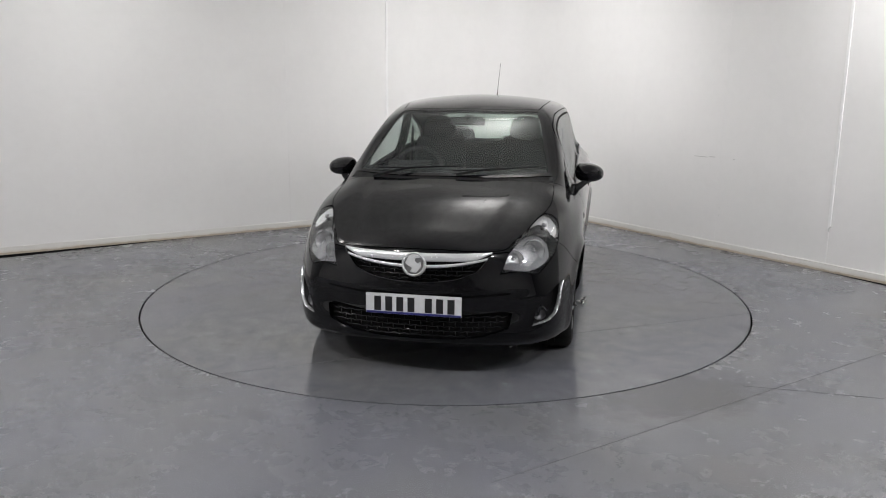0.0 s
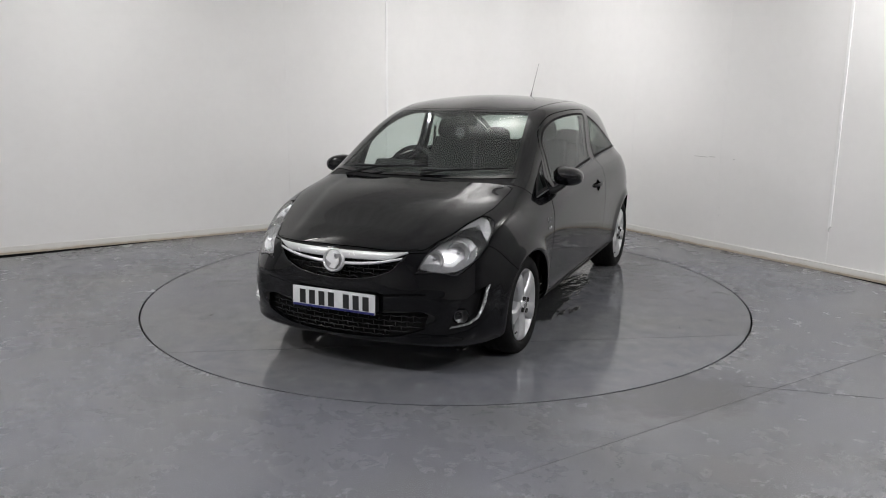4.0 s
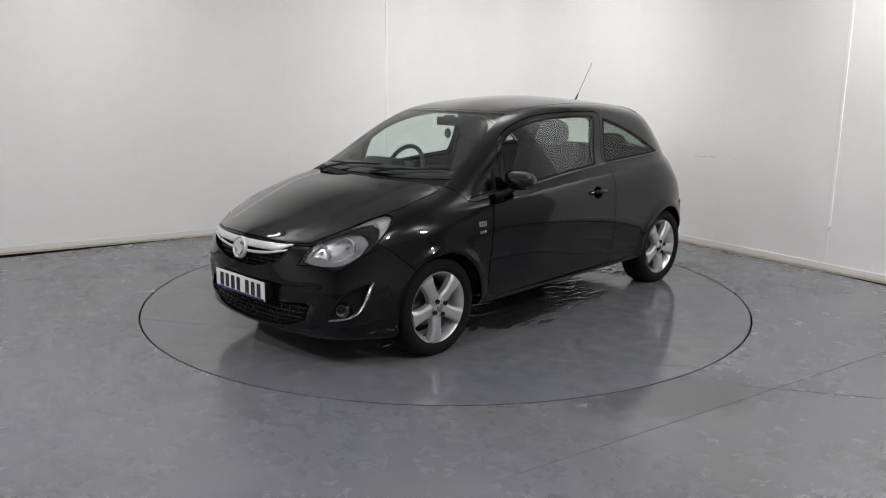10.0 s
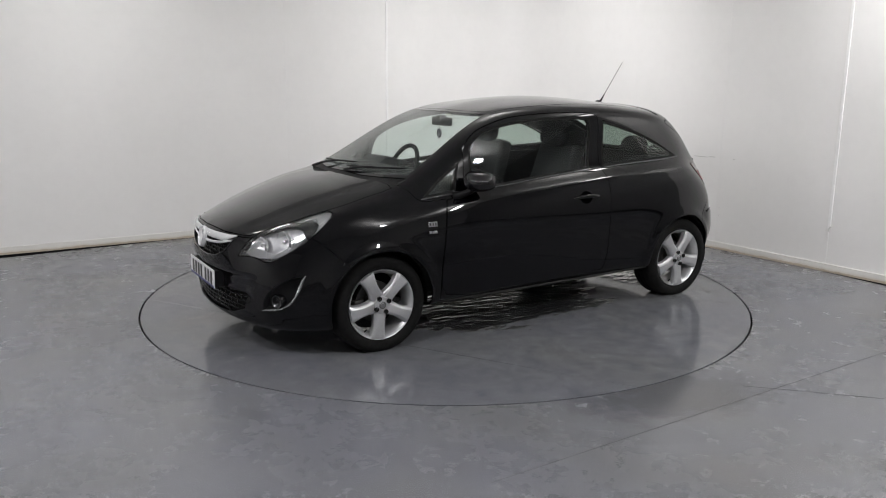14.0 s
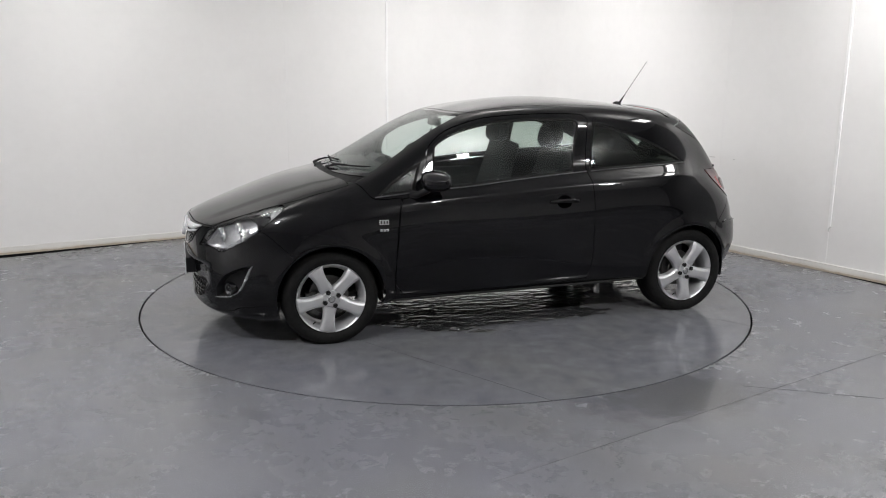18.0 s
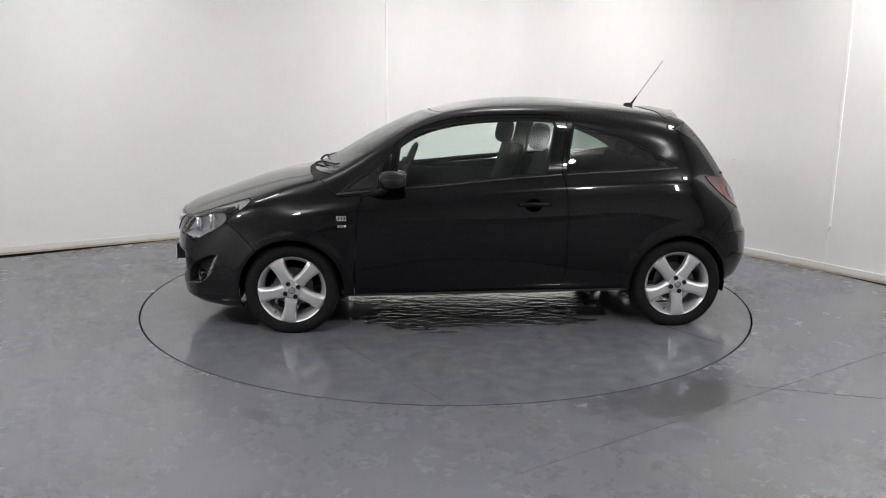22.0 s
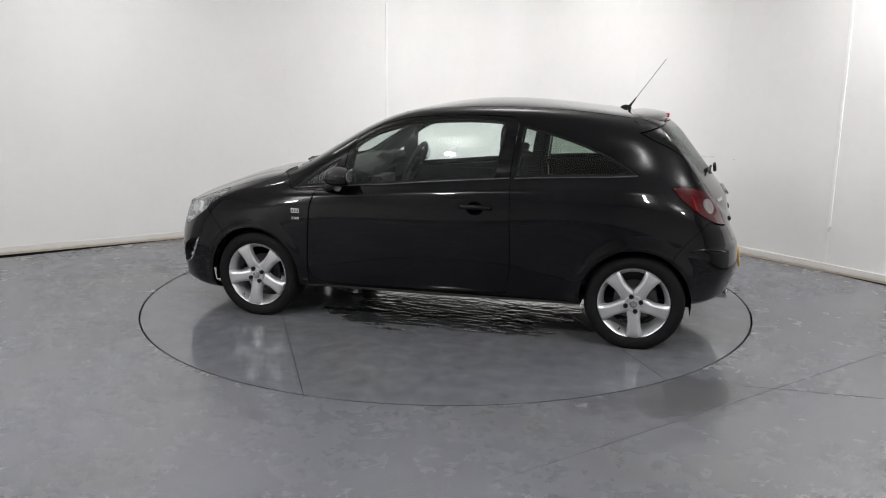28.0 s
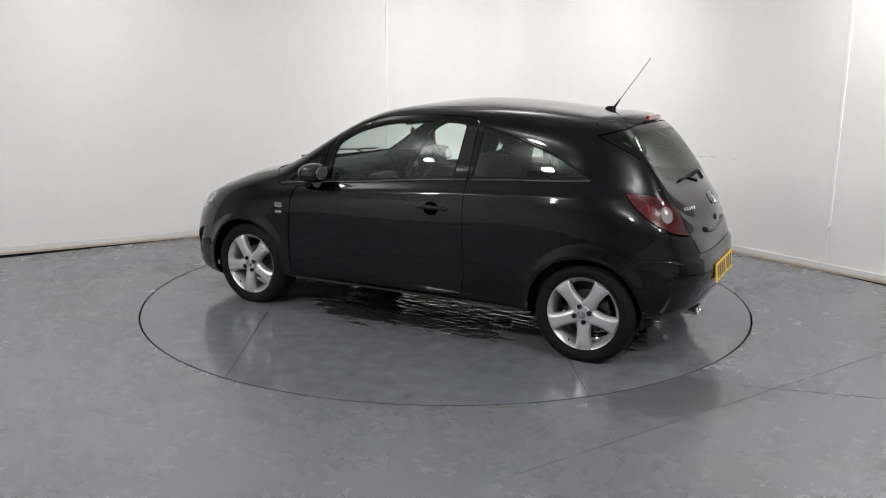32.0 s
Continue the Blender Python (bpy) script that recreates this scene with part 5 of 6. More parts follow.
def patch_box(z0, z1, w, d, zb):
    """A dark curved backing behind an opening of the nose."""
    bm = bmesh.new()
    rows = []
    for k in range(25):
        y = -w + 2 * w * k / 24
        p, n = skin.front_at(y, (max(z0, zb) + z1) / 2)
        rows.append([bm.verts.new((p.x - d, y, z)) for z in (zb - 0.01, (zb + z1) / 2, z1 + 0.01)])
    for A, B in zip(rows, rows[1:]):
        for i in range(2):
            bm.faces.new((A[i], B[i], B[i + 1], A[i + 1]))
    bmesh.ops.solidify(bm, geom=bm.faces[:], thickness=0.004)
    return bm


BADGE_GROUND = simple("dull_badge_metal", (0.20, 0.20, 0.205), 0.3, metal=0.6)
CHROME_SATIN = simple("brushed_bright_metal", (0.68, 0.69, 0.70), 0.25, metal=0.4, vary=0.03)


def build_plate(p, n, mat, parent, name, label, w=0.52, h=0.111):
    """A number plate; its marks are plain bars."""
    m = along(p, n)
    b = box((-w / 2, -h / 2, 0), (w / 2, h / 2, 0.006), 0.0018)
    b.transform(m)
    plate = part(name, b, mat, parent, label)
    x = -w / 2 + 0.040
    for k in range(7):
        bm = bmesh.new()
        add_box(bm, (x + 0.006, -0.0395, 0.0055), (x + 0.044, 0.0395, 0.0072))
        bm.transform(m)
        part("bar", bm, PLATE_BLACK, plate)
        x += 0.061 + (0.033 if k == 3 else 0)
    b = box((-w / 2 + 0.002, -h / 2 + 0.001, 0.0052), (w / 2 - 0.002, -h / 2 + 0.013, 0.0068))
    b.transform(m)
    part("strip", b, PLATE_BLUE if mat is PLATE_WHITE else PLATE_YELLOW, plate)
    for sx in (-0.5, 0.5):
        c = lathe([(0, 0.009), (0.004, 0.0085), (0.0055, 0.006), (0, 0.005)], 12, "z")
        c.transform(m @ Matrix.Translation((sx * (w - 0.026), 0.040, 0)))
        part("screw_cap", c, mat, plate)
    return plate


def build_plates():
    b = box((2.030, -0.25, 0.366), (2.088, 0.25, 0.464), 0.008)
    part("plate_holder", b, BLACK_TRIM, car)
    build_plate(Vector((2.0885, 0, 0.417)), Vector((1, 0, 0.02)), PLATE_WHITE, car, "front_number_plate", "white number plate with dark marks")
    p, n = skin.rear_at(0, 0.475)
    build_plate(p - Vector((0.004, 0, 0)), Vector((-1, 0, 0.10)), PLATE_YELLOW, car, "rear_number_plate", "yellow number plate with dark marks")


def build_fog_lamps():
    for s in (1, -1):
        f = child("fog_lamp", car, "fog lamp in a black pocket with a bright curved trim")
        U, V, D = slant(50)
        bm = bmesh.new()
        out = smooth_outline(flat(slant(50), FOG_POCKET))
        rim, back = [], []
        mid = sum(out, Vector((0, 0))) / len(out)
        for q in out:
            p, n = skin.drop(U * q.x + V * q.y + D * 4, -D)
            if p is None:
                continue
            rim.append(bm.verts.new((p.x, s * p.y, p.z)))
            q2 = mid + (q - mid) * 0.82
            p2 = p + U * (q2.x - q.x) + V * (q2.y - q.y) - D * 0.045
            back.append(bm.verts.new((p2.x, s * p2.y, p2.z)))
        for i in range(len(rim)):
            j = (i + 1) % len(rim)
            bm.faces.new((rim[i], rim[j], back[j], back[i]))
        bm.faces.new(back)
        bmesh.ops.recalc_face_normals(bm, faces=bm.faces)
        part("pocket", bm, BLACK_TRIM, f, smooth=True, sharp=40)
        at = Vector((1.852, s * 0.652, 0.342))
        fw = Vector((0.9, s * 0.42, 0.0))
        r = bowl(at, fw, 0.036, 0.02, SATIN_DARK, f, "reflector")
        b = lathe([(0, 0.008), (0.02, 0.006), (0.034, 0.0), (0.040, 0.002), (0.043, -0.004), (0.043, -0.03), (0.036, -0.03)], 28, "z")
        b.transform(along(at, fw))
        part("lens", b, LENS, f, smooth=True, sharp=50)
        b = lathe([(0.036, -0.002), (0.040, 0.004), (0.045, -0.002), (0.045, -0.05)], 28, "z")
        b.transform(along(at, fw))
        part("surround", b, GLOSS_BLACK, f, smooth=True, sharp=50)
        # bright trim: broad at the top, thin along the foot
        run = []
        for k, (x, y, z, w) in enumerate(((1.712, .762, .500, .004), (1.728, .761, .470, .018), (1.748, .757, .420, .020), (1.772, .749, .372, .016), (1.802, .731, .330, .009), (1.849, .698, .304, .006), (1.890, .655, .296, .005), (1.925, .617, .292, .003))):
            q = Vector((x, y, z))
            p, n = skin.drop(q + D * 2, -D)
            run.append((p, n, w * 0.75))
        bm = bmesh.new()
        rows = []
        for i, (p, n, w) in enumerate(run):
            d = (run[min(i + 1, len(run) - 1)][0] - run[max(i - 1, 0)][0]).normalized()
            c = d.cross(n).normalized()
            if c.x > 0:
                c = -c
            row = []
            for a, l in ((0.0, -0.012), (0.0, 0.002), (0.5, 0.007), (1.0, 0.002), (1.0, -0.012)):
                v = p - c * (w * (1 - a)) + n * l
                row.append(bm.verts.new((v.x, s * v.y, v.z)))
            rows.append(row)
        for A, B in zip(rows, rows[1:]):
            for i in range(4):
                bm.faces.new((A[i], A[i + 1], B[i + 1], B[i]))
        bm.faces.new(rows[0]), bm.faces.new(rows[-1])
        bmesh.ops.recalc_face_normals(bm, faces=bm.faces)
        part("trim", bm, SATIN, f, "bright curved trim", smooth=True, sharp=50)


def build_mirrors():
    for s in (1, -1):
        mir = child("door_mirror", car, "gloss black door mirror")
        bm = bmesh.new()
        bmesh.ops.create_uvsphere(bm, u_segments=36, v_segments=20, radius=1.0)
        for v in bm.verts:
            x, y, z = v.co
            k = 1 - 0.10 * y
            px = 0.092 * x ** 0.9 if x > 0 else max(0.112 * x, -0.076)
            v.co = Vector((0.612 + px, 0.866 + 0.096 * math.copysign(abs(y) ** 0.85, y), 0.977 + 0.062 * math.copysign(abs(z) ** 0.80, z) * (1 + 0.16 * -y) - 0.006 * y))
        bm.normal_update()
        part("cap", bm if s > 0 else mirrored(bm), GLOSS_BLACK, mir, smooth=True)
        g = lathe([(0, -0.002), (0.9, -0.002), (1.0, 0.0), (1.0, 0.002), (0, 0.002)], 32, "x")
        g.transform(Matrix.Translation((0.5350, 0.866, 0.978)) @ Matrix.Rotation(radians(-2), 4, "Y") @ Matrix.Rotation(radians(2), 4, "Z") @ Matrix.Diagonal((1, 0.064, 0.044, 1)))
        part("mirror_glass", g if s > 0 else mirrored(g), CHROME, mir, "mirror glass")
        arm = tube([(0.735, 0.770, 0.885), (0.705, 0.805, 0.893), (0.66, 0.840, 0.918), (0.64, 0.850, 0.94)], 0.020, 10, taper=[1.5, 1.1, 1.0, 1.2])
        part("foot", arm if s > 0 else mirrored(arm), BLACK_TRIM, mir, smooth=True)


# dead black for a shallow dome that draws the shade inside the handle recess
CUP_SHADE = simple("handle_cup_shade", (0.0012, 0.0012, 0.0013), 0.9, spec=0.0)


def build_handles():
    for s in (1, -1):
        h = child("door_handle", car, "black pull handle over a round recess")
        p, n = skin.side_at(-0.275, 0.812, s)
        cup = bmesh.new()
        bmesh.ops.create_uvsphere(cup, u_segments=24, v_segments=14, radius=1.0)
        cup.transform(along(p - n * 0.004, n) @ Matrix.Diagonal((0.060, 0.044, 0.009, 1)))
        part("recess", cup, CUP_SHADE, h, smooth=True)
        bm = bmesh.new()
        rows = []
        for f in np.linspace(0, 1, 13):
            x = -0.172 - 0.215 * f
            q, m = skin.side_at(float(x), 0.813 + 0.004 * math.sin(math.pi * f), s)
            lift = 0.004 + 0.028 * math.sin(math.pi * min(1, max(0, f))) ** 0.6
            w = 0.011 + 0.003 * math.sin(math.pi * f)
            rows.append([bm.verts.new(q + m * lift + Vector((0, m.y * a, b))) for a, b in ((-0.006, -w), (0.003, -w * 0.8), (0.006, 0), (0.003, w * 0.8), (-0.006, w))])
        for A, B in zip(rows, rows[1:]):
            for i in range(5):
                j = (i + 1) % 5
                bm.faces.new((A[i], A[j], B[j], B[i]))
        bm.faces.new(rows[0]), bm.faces.new(rows[-1])
        bmesh.ops.recalc_face_normals(bm, faces=bm.faces)
        part("grip", bm, PAINT, h, smooth=True, sharp=60)
        # side badges on the wing, as plain bright shapes
        p, n = skin.side_at(0.932, 0.738, s)
        b = box((-0.030, -0.015, 0), (0.030, 0.015, 0.003), 0.001)
        b.transform(along(p, n))
        tagb = part("wing_badge", b, SATIN, car, "small bright badge on the wing")
        for x0 in (-0.022, -0.004, 0.014):
            c = box((x0, -0.009, 0.0025), (x0 + 0.009, 0.009, 0.0042))
            c.transform(along(p, n))
            part("mark", c, BOLT, tagb)
        p, n = skin.side_at(0.930, 0.690, s)
        lt = child("wing_lettering", car, "small bright raised lettering")
        for k in range(3):
            b = box((-0.027 + 0.019 * k, -0.008, 0), (-0.012 + 0.019 * k, 0.008, 0.003), 0.001)
            b.transform(along(p, n))
            part("mark", b, SATIN, lt)


def build_wipers():
    for y0, y1, name in ((-0.52, 0.06, "wiper"), (0.02, 0.56, "wiper")):
        w = child(name, car, "black windscreen wiper lying at the foot of the glass")
        blade = []
        for f in np.linspace(0, 1, 12):
            y = y0 + (y1 - y0) * f
            x = float(np.interp(abs(y), [0, .25, .5, .64], [1.118, 1.100, 1.045, .97])) - 0.02 - 0.05 * (f if y0 < -0.1 else f)
            p, n = skin.top_at(x, y)
            blade.append(p + n * 0.010)
        part("blade", tube(blade, 0.0065, 6, taper=[0.5] + [1] * 10 + [0.5]), BLACK_TRIM, w, smooth=True)
        p0, n0 = skin.top_at(1.135, y0 + 0.03)
        mid = blade[6]
        arm = [p0 + n0 * 0.008, p0.lerp(mid, 0.35) + n0 * 0.014, p0.lerp(mid, 0.7) + n0 * 0.013, mid + n0 * 0.006]
        part("arm", tube(arm, 0.007, 6, taper=[1.5, 1.2, 0.9, 0.6]), BLACK_TRIM, w, smooth=True)
    # rear wiper
    w = child("rear_wiper", car, "black rear wiper on the tailgate glass")
    run = []
    for f in np.linspace(0, 1, 8):
        p, n = skin.rear_at(0.33 - 0.34 * f, 1.012 + 0.012 * math.sin(math.pi * f) + 0.012 * f)
        run.append(p + n * 0.016)
    part("blade", tube(run, 0.008, 6, taper=[0.5, 1, 1, 1, 1, 1, 1, 0.7]), BLACK_TRIM, w, smooth=True)
    p, n = skin.rear_at(0.0, 0.995)
    part("arm", tube([p + n * 0.02, run[5] + n * 0.03, run[3] + n * 0.022], 0.008, 8, taper=[1.5, 1.2, 0.5]), BLACK_TRIM, w, smooth=True)


def build_aerial():
    a = child("aerial", car, "thin roof aerial raked back")
    p = Vector((-1.125, 0, 1.402))
    q = Vector((-1.353, 0, 1.722))
    d = (q - p).normalized()
    base = bmesh.new()
    bmesh.ops.create_uvsphere(base, u_segments=20, v_segments=12, radius=1.0)
    base.transform(Matrix.Translation(p + Vector((0.015, 0, 0))) @ Matrix.Diagonal((0.038, 0.016, 0.024, 1)))
    part("foot", base, BLACK_TRIM, a, smooth=True)
    part("boot", tube([p, p + d * 0.045, p + d * 0.085], 0.011, 10, taper=[1.0, 0.6, 0.32]), BLACK_TRIM, a, smooth=True)
    part("rod", tube([p + d * 0.08, q], 0.0022, 6), IRON, a, smooth=True)


def build_spoiler():
    """The roof-edge spoiler over the rear window."""
    bm = bmesh.new()
    rows = []
    ys = np.linspace(-0.558, 0.558, 31)
    for y in ys:
        e = abs(y) / 0.558
        tail_x = -1.392 + 0.135 * e ** 2.4
        lead_x = -1.17 - 0.02 * e
        p0, n0 = skin.top_at(lead_x, float(y) * 0.93)
        zt = 1.373 - 0.076 * e ** 2.6
        p1 = Vector((tail_x, y, zt))
        mid = p0.lerp(p1, 0.55) + Vector((0, 0, 0.014 * (1 - e * 0.6)))
        low = Vector((tail_x + 0.012, y, zt - 0.034))
        inn = Vector((tail_x + 0.085, y * 0.97, zt - 0.050))
        rows.append([bm.verts.new(v) for v in (p0 + n0 * 0.003, p0.lerp(mid, 0.5) + Vector((0, 0, 0.007)), mid, mid.lerp(p1, 0.6) + Vector((0, 0, 0.004)), p1, low, inn)])
    for A, B in zip(rows, rows[1:]):
        for i in range(len(A) - 1):
            bm.faces.new((A[i], A[i + 1], B[i + 1], B[i]))
    bm.faces.new(rows[0]), bm.faces.new(rows[-1])
    bmesh.ops.recalc_face_normals(bm, faces=bm.faces)
    sp = part("spoiler", bm, PAINT, car, "roof-edge spoiler over the rear window", smooth=True, sharp=45)
    b = box((-1.3945, -0.12, 1.352), (-1.346, 0.12, 1.3785), 0.004)
    b.transform(Matrix.Translation((-1.38, 0, 1.35)) @ Matrix.Rotation(radians(-5), 4, "Y") @ Matrix.Translation((1.38, 0, -1.35)))
    part("brake_light", b, RED_BRIGHT, sp, "red high brake light")


RED_BRIGHT = simple("bright_red_lens", (0.45, 0.02, 0.03), 0.2, coat=1.0)


def build_tail_details():
    p, n = skin.rear_at(0, 0.885)
    b = lathe([(0.030, -0.004), (0.034, 0.006), (0.040, 0.008), (0.045, -0.004)], 36, "z")
    b.transform(along(p + n * 0.004, n))
    badge = part("tail_badge", b, CHROME, car, "round bright badge on the tailgate", smooth=True, sharp=50)
    b = prism([(-.030, .004), (-.012, .030), (.006, .024), (.004, .010), (.026, .008), (.024, -.012), (.004, -.030), (-.012, -.022), (-.004, -.008)], 0.0, 0.006, "xy")
    b.transform(along(p + n * 0.004, n))
    part("emblem", b, CHROME, badge)
    lt = child("tail_lettering", car, "bright raised lettering on the tailgate")
    for k in range(5):
        y = 0.440 - 0.027 * k
        q, m = skin.rear_at(y, 0.868)
        b = box((-0.010, -0.010, 0.0), (0.010, 0.010, 0.004), 0.0015)
        b.transform(along(q, m))
        part("mark", b, CHROME, lt)
    # bumper crease lines and the hand grip under the tailgate
    for s in (1, -1):
        run = []
        for x, z in ((-1.56, .603), (-1.62, .612), (-1.68, .607), (-1.73, .597), (-1.765, .588)):
            q, m = skin.side_at(x, z, s)
            if q is not None:
                run.append(q + m * 0.001)
        part("bumper_crease", tube(run, 0.006, 6), PAINT, car, smooth=True)
    run = [skin.rear_at(y, 0.706 + 0.028 * (abs(y) / 0.27) ** 2) for y in np.linspace(-0.27, 0.27, 13)]
    part("tailgate_grip", tube([q - m * 0.004 for q, m in run], 0.017, 8), GLASS_BORDER, car, "dark grip recess along the tailgate edge", smooth=True)
    q, m = skin.rear_at(0.0, 0.775)
    b = lathe([(0.0, 0.010), (0.016, 0.008), (0.024, 0.0), (0.024, -0.006)], 20, "z")
    b.transform(along(q, m))
    part("tailgate_lock", b, GLOSS_BLACK, car, smooth=True, sharp=50)


def cushion(lo, hi, bev=0.04, m=None):
    b = box(lo, hi, bev, m, 4)
    return b


def headrest(a, b, c):
    """A plump headrest, fuller than an egg and flatter at its foot."""
    bm = bmesh.new()
    bmesh.ops.create_uvsphere(bm, u_segments=28, v_segments=18, radius=1.0)
    for v in bm.verts:
        x, y, z = (math.copysign(abs(k) ** 0.72, k) for k in v.co)
        v.co = Vector((a * x, b * y * (1.0 - 0.10 * z), c * (z if z > 0 else 0.9 * z)))
    bm.normal_update()
    return bm


def build_seat(y, parent_name="front_seat"):
    st = child(parent_name, car, "dark cloth front seat with headrest")
    st.matrix_basis = Matrix.Translation((0.05 if y < 0 else -0.085, 0, 0))
    part("seat_cushion", cushion((-0.22, y - 0.25, 0.42), (0.32, y + 0.25, 0.57), 0.05), SEAT, st, smooth=True, sharp=80)
    back = cushion((-0.06, y - 0.24, 0.0), (0.05, y + 0.24, 0.62), 0.05)
    for v in back.verts:  # shoulders narrow towards the top
        k = max(0.0, (v.co.z - 0.30) / 0.30)
        v.co.y = y + (v.co.y - y) * (1 - 0.20 * k)
    back.transform(Matrix.Translation((-0.20, 0, 0.53)) @ Matrix.Rotation(radians(-17), 4, "Y"))
    part("seat_back", back, SEAT, st, smooth=True, sharp=80)
    head = headrest(0.062, 0.128, 0.098)
    head.transform(Matrix.Translation((-0.315, y, 1.200)) @ Matrix.Rotation(radians(-12), 4, "Y"))
    part("headrest", head, SEAT, st, smooth=True)
    for dy in (-0.06, 0.06):
        part("headrest_post", tube([(-0.355, y + dy, 1.09), (-0.335, y + dy, 1.15)], 0.006, 8), SATIN, st)


def build_cabin():
    build_seat(0.34)
    build_seat(-0.34)
    rb = child("rear_bench", car, "dark cloth rear bench with two headrests")
    part("bench_cushion", cushion((-1.02, -0.60, 0.40), (-0.56, 0.60, 0.56), 0.05), SEAT, rb, smooth=True, sharp=80)
    back = cushion((-0.06, -0.60, 0.0), (0.06, 0.60, 0.54), 0.05)
    back.transform(Matrix.Translation((-1.02, 0, 0.52)) @ Matrix.Rotation(radians(-18), 4, "Y"))
    part("bench_back", back, SEAT, rb, smooth=True, sharp=80)
    for y in (-0.33, 0.33):
        h = headrest(0.05, 0.125, 0.07)
        h.transform(Matrix.Translation((-1.205, y, 1.09)) @ Matrix.Rotation(radians(-14), 4, "Y"))
        part("headrest", h, SEAT, rb, smooth=True)
    part("parcel_shelf", box((-1.60, -0.58, 0.975), (-1.20, 0.58, 0.99), 0.005), CABIN, car)
    # dashboard
    dash = child("dashboard", car, "dark dashboard with round vents")
    prof = [(1.06, .965), (.98, .995), (.86, 1.008), (.74, 1.000), (.665, .975), (.635, .93), (.64, .86), (.70, .78), (.74, .66), (1.06, .60)]
    b = prism(prof, -0.66, 0.66, "xz")
    bmesh.ops.bevel(b, geom=[e for e in b.edges], offset=0.012, segments=2, affect="EDGES")
    part("fascia", b, CABIN, dash)
    hood = [(.76, .995), (.70, 1.035), (.62, 1.030), (.60, .985), (.66, .93)]
    part("instrument_hood", prism(hood, -0.50, -0.20, "xz"), CABIN, dash)
    for y, z in ((0.58, .915), (0.10, .925), (-0.02, .925), (-0.60, .915)):
        r = lathe([(0.034, 0.0), (0.038, 0.006), (0.045, 0.006), (0.048, -0.004)], 24, "x")
        r.transform(Matrix.Translation((0.632, y, z)) @ Matrix.Rotation(math.pi, 4, "Z"))
        part("vent_ring", r, SATIN_DARK, dash, "dull silver ring of an air vent", smooth=True)
    part("centre_stack", box((0.56, -0.10, 0.55), (0.72, 0.20, 0.90), 0.02), SATIN_DARK, dash)
    part("centre_console", box((-0.30, -0.10, 0.25), (0.72, 0.12, 0.52), 0.03), CABIN, car)
    g = tube([(0.36, 0.01, 0.50), (0.35, 0.01, 0.64)], 0.010, 8)
    lever = part("gear_lever", g, CABIN, car)
    kb = bmesh.new()
    bmesh.ops.create_uvsphere(kb, u_segments=14, v_segments=10, radius=0.027)
    kb.transform(Matrix.Translation((0.35, 0.01, 0.655)))
    part("knob", kb, SATIN_DARK, lever, smooth=True)
    # steering wheel
    sw = child("steering_wheel", car, "black steering wheel")
    m = Matrix.Translation((0.485, -0.345, 0.935)) @ Matrix.Rotation(radians(-25), 4, "Y")
    ringp = [(0, 0.180 * math.cos(2 * math.pi * k / 40), 0.180 * math.sin(2 * math.pi * k / 40)) for k in range(40)]
    b = tube(ringp, 0.0165, 10, closed=True)
    b.transform(m)
    part("wheel_rim", b, CABIN, sw, smooth=True)
    b = box((-0.02, -0.075, -0.065), (0.05, 0.075, 0.055), 0.025, None, 3)
    b.transform(m)
    part("hub_pad", b, CABIN, sw, smooth=True, sharp=50)
    for a in (0, 180, 270):
        c, s2 = math.cos(radians(a)), math.sin(radians(a))
        b = tube([(0.012, 0.05 * c, 0.05 * s2), (0.004, 0.172 * c, 0.172 * s2)], 0.016, 8)
        b.transform(m)
        part("spoke", b, SATIN_DARK, sw, smooth=True)
    part("steering_column", tube([(0.50, -0.345, 0.93), (0.70, -0.345, 0.86)], 0.045, 12), CABIN, sw)
    # inside mirror and the hanging freshener
    im = child("inside_mirror", car, "dark inside mirror on the windscreen")
    b = box((0.335, -0.135, 1.262), (0.360, 0.115, 1.322), 0.012, None, 3)
    part("mirror_body", b, CABIN, im, smooth=True, sharp=50)
    part("stem", tube([(0.36, -0.01, 1.30), (0.368, -0.005, 1.322), (0.372, 0, 1.332)], 0.010, 8), CABIN, im)
    part("sensor_base", box((0.335, -0.03, 1.318), (0.39, 0.03, 1.338), 0.008), CABIN, im)
    fr = child("air_freshener", car, "round pale air freshener hanging from the mirror")
    part("cord", tube([(0.365, -0.01, 1.27), (0.37, -0.008, 1.245)], 0.0015, 5), RUBBER, fr)
    b = lathe([(0.030, -0.003), (0.034, 0.0), (0.030, 0.003), (0.027, 0.0)], 28, "x", closed=True)
    b.transform(Matrix.Translation((0.37, -0.008, 1.210)))
    part("ring", b, SATIN, fr, "pale ring", smooth=True)
    b = lathe([(0, 0.003), (0.0275, 0.003), (0.0275, -0.003), (0, -0.003)], 24, "x")
    b.transform(Matrix.Translation((0.37, -0.008, 1.210)))
    part("disc", b, CABIN, fr)
    b = prism([(-0.012, -0.014), (0.012, -0.014), (0, 0.014)], 0.373, 0.3745, "yz")
    b.transform(Matrix.Translation((0, -0.008, 1.210)))
    part("mark", b, SATIN, fr)
    part("tassel", tube([(0.37, -0.008, 1.176), (0.37, -0.008, 1.160)], 0.004, 6, taper=[1, 0.2]), SATIN, fr)
    # door cards and pillars inside
    for s in (1, -1):
        d = box((-0.46, s * 0.735 - 0.012, 0.34), (0.80, s * 0.735 + 0.012, 0.885), 0.01)
        part("door_card", d, CABIN, car)
        part("armrest", box((-0.25, s * 0.69 - 0.03, 0.66), (0.35, s * 0.69 + 0.03, 0.72), 0.015), CABIN, car)
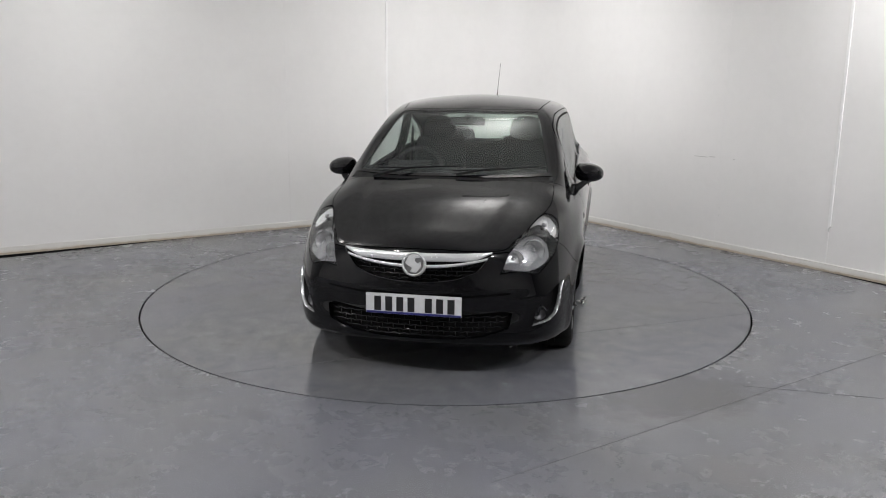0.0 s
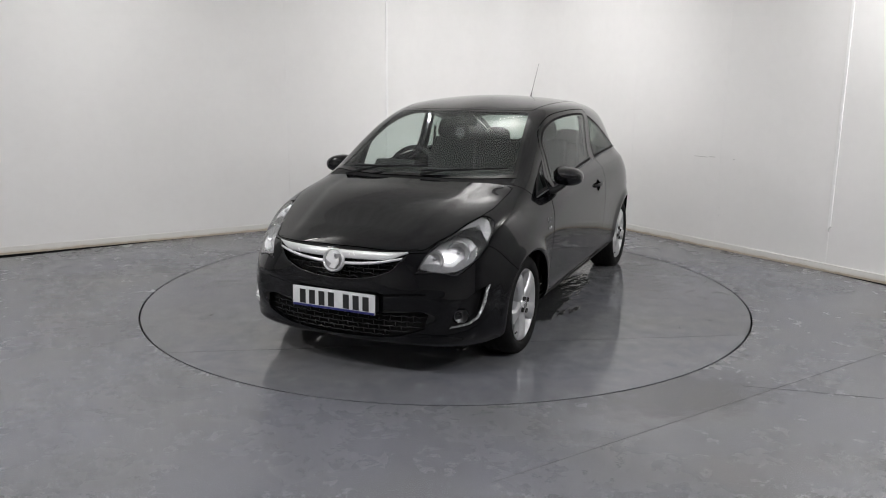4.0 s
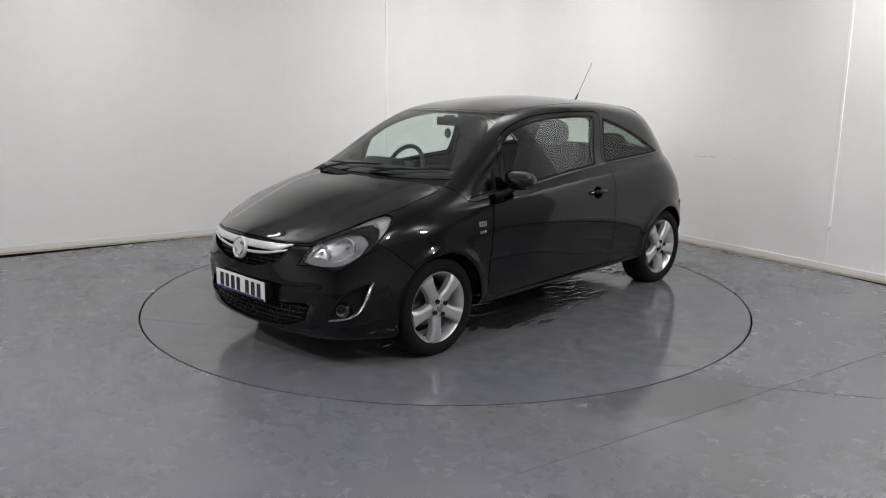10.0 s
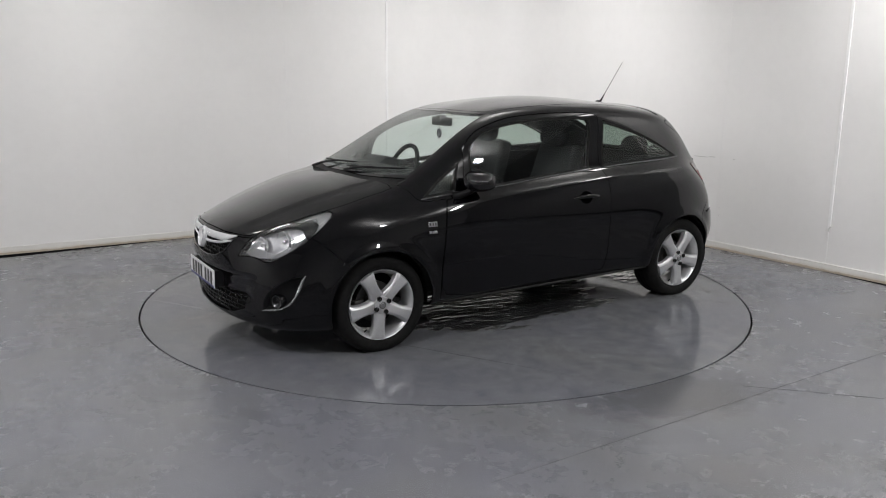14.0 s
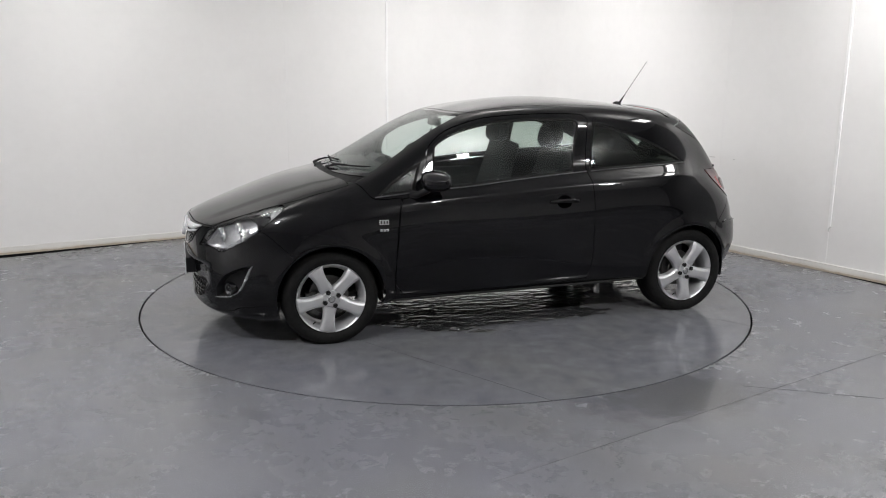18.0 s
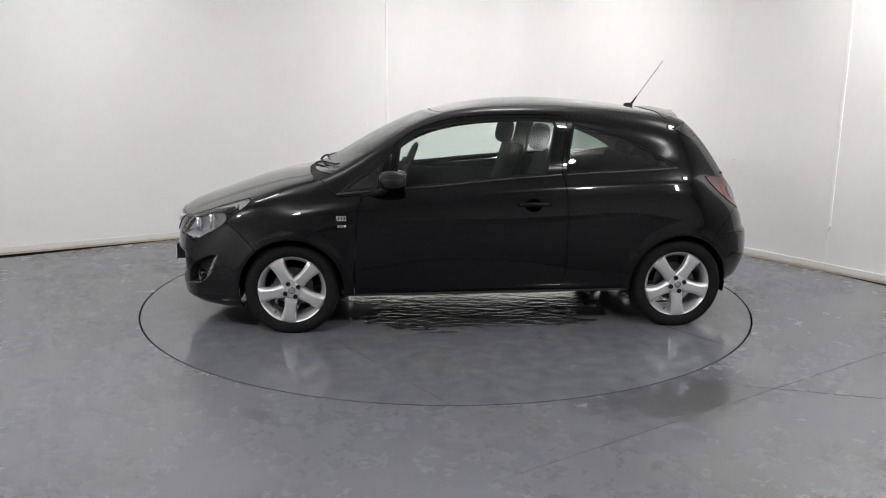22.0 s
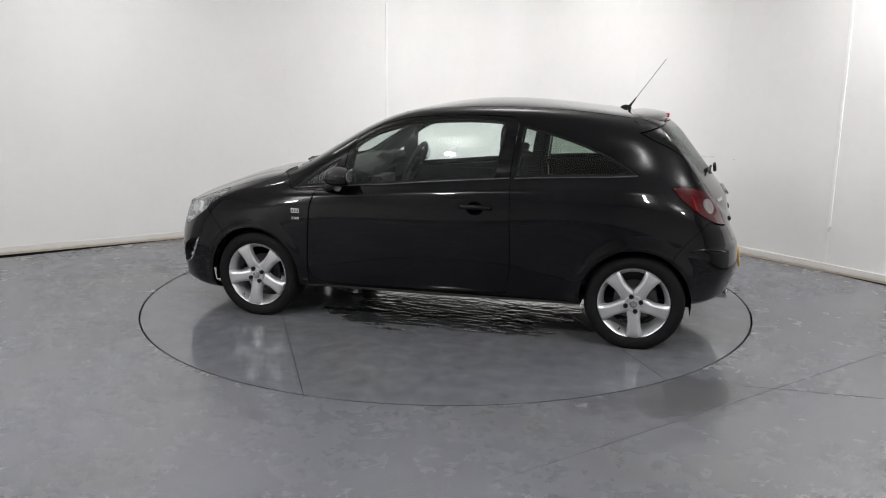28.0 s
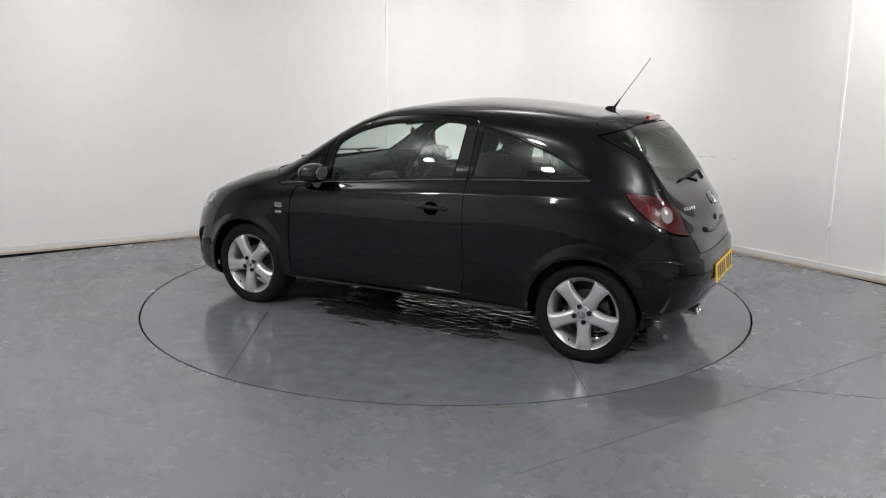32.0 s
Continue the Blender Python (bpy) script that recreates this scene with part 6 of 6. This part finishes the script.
        belt = tube([(-0.50, s * 0.615, 1.20), (-0.46, s * 0.625, 0.90), (-0.42, s * 0.63, 0.60)], 0.012, 6)
        part("seat_belt", belt, RUBBER, car)
    for s in (1, -1):
        q = box((-1.30, s * 0.685 - 0.01, 0.34), (-0.52, s * 0.685 + 0.01, 0.985), 0.01)
        part("side_trim", q, CABIN, car)


build_shell()
build_seal_highlights()
build_underside()
for ax_, s_, ang_, bolts_ in ((AXLE_F, 1, -82, 63), (AXLE_R, 1, -94, 73), (AXLE_F, -1, -70, 40), (AXLE_R, -1, -100, 20)):
    build_wheel(ax_, s_, radians(ang_), radians(bolts_))
build_headlamps()
build_tail_lamps()
build_grilles()
build_plates()
build_fog_lamps()
build_mirrors()
build_handles()
build_wipers()
build_aerial()
build_spoiler()
build_tail_details()
build_cabin()


def motions():
    walk(turntable, turning_rows())
    walk(car, turning_rows(CAR_OFFSET))
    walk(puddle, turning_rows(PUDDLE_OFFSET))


motions()
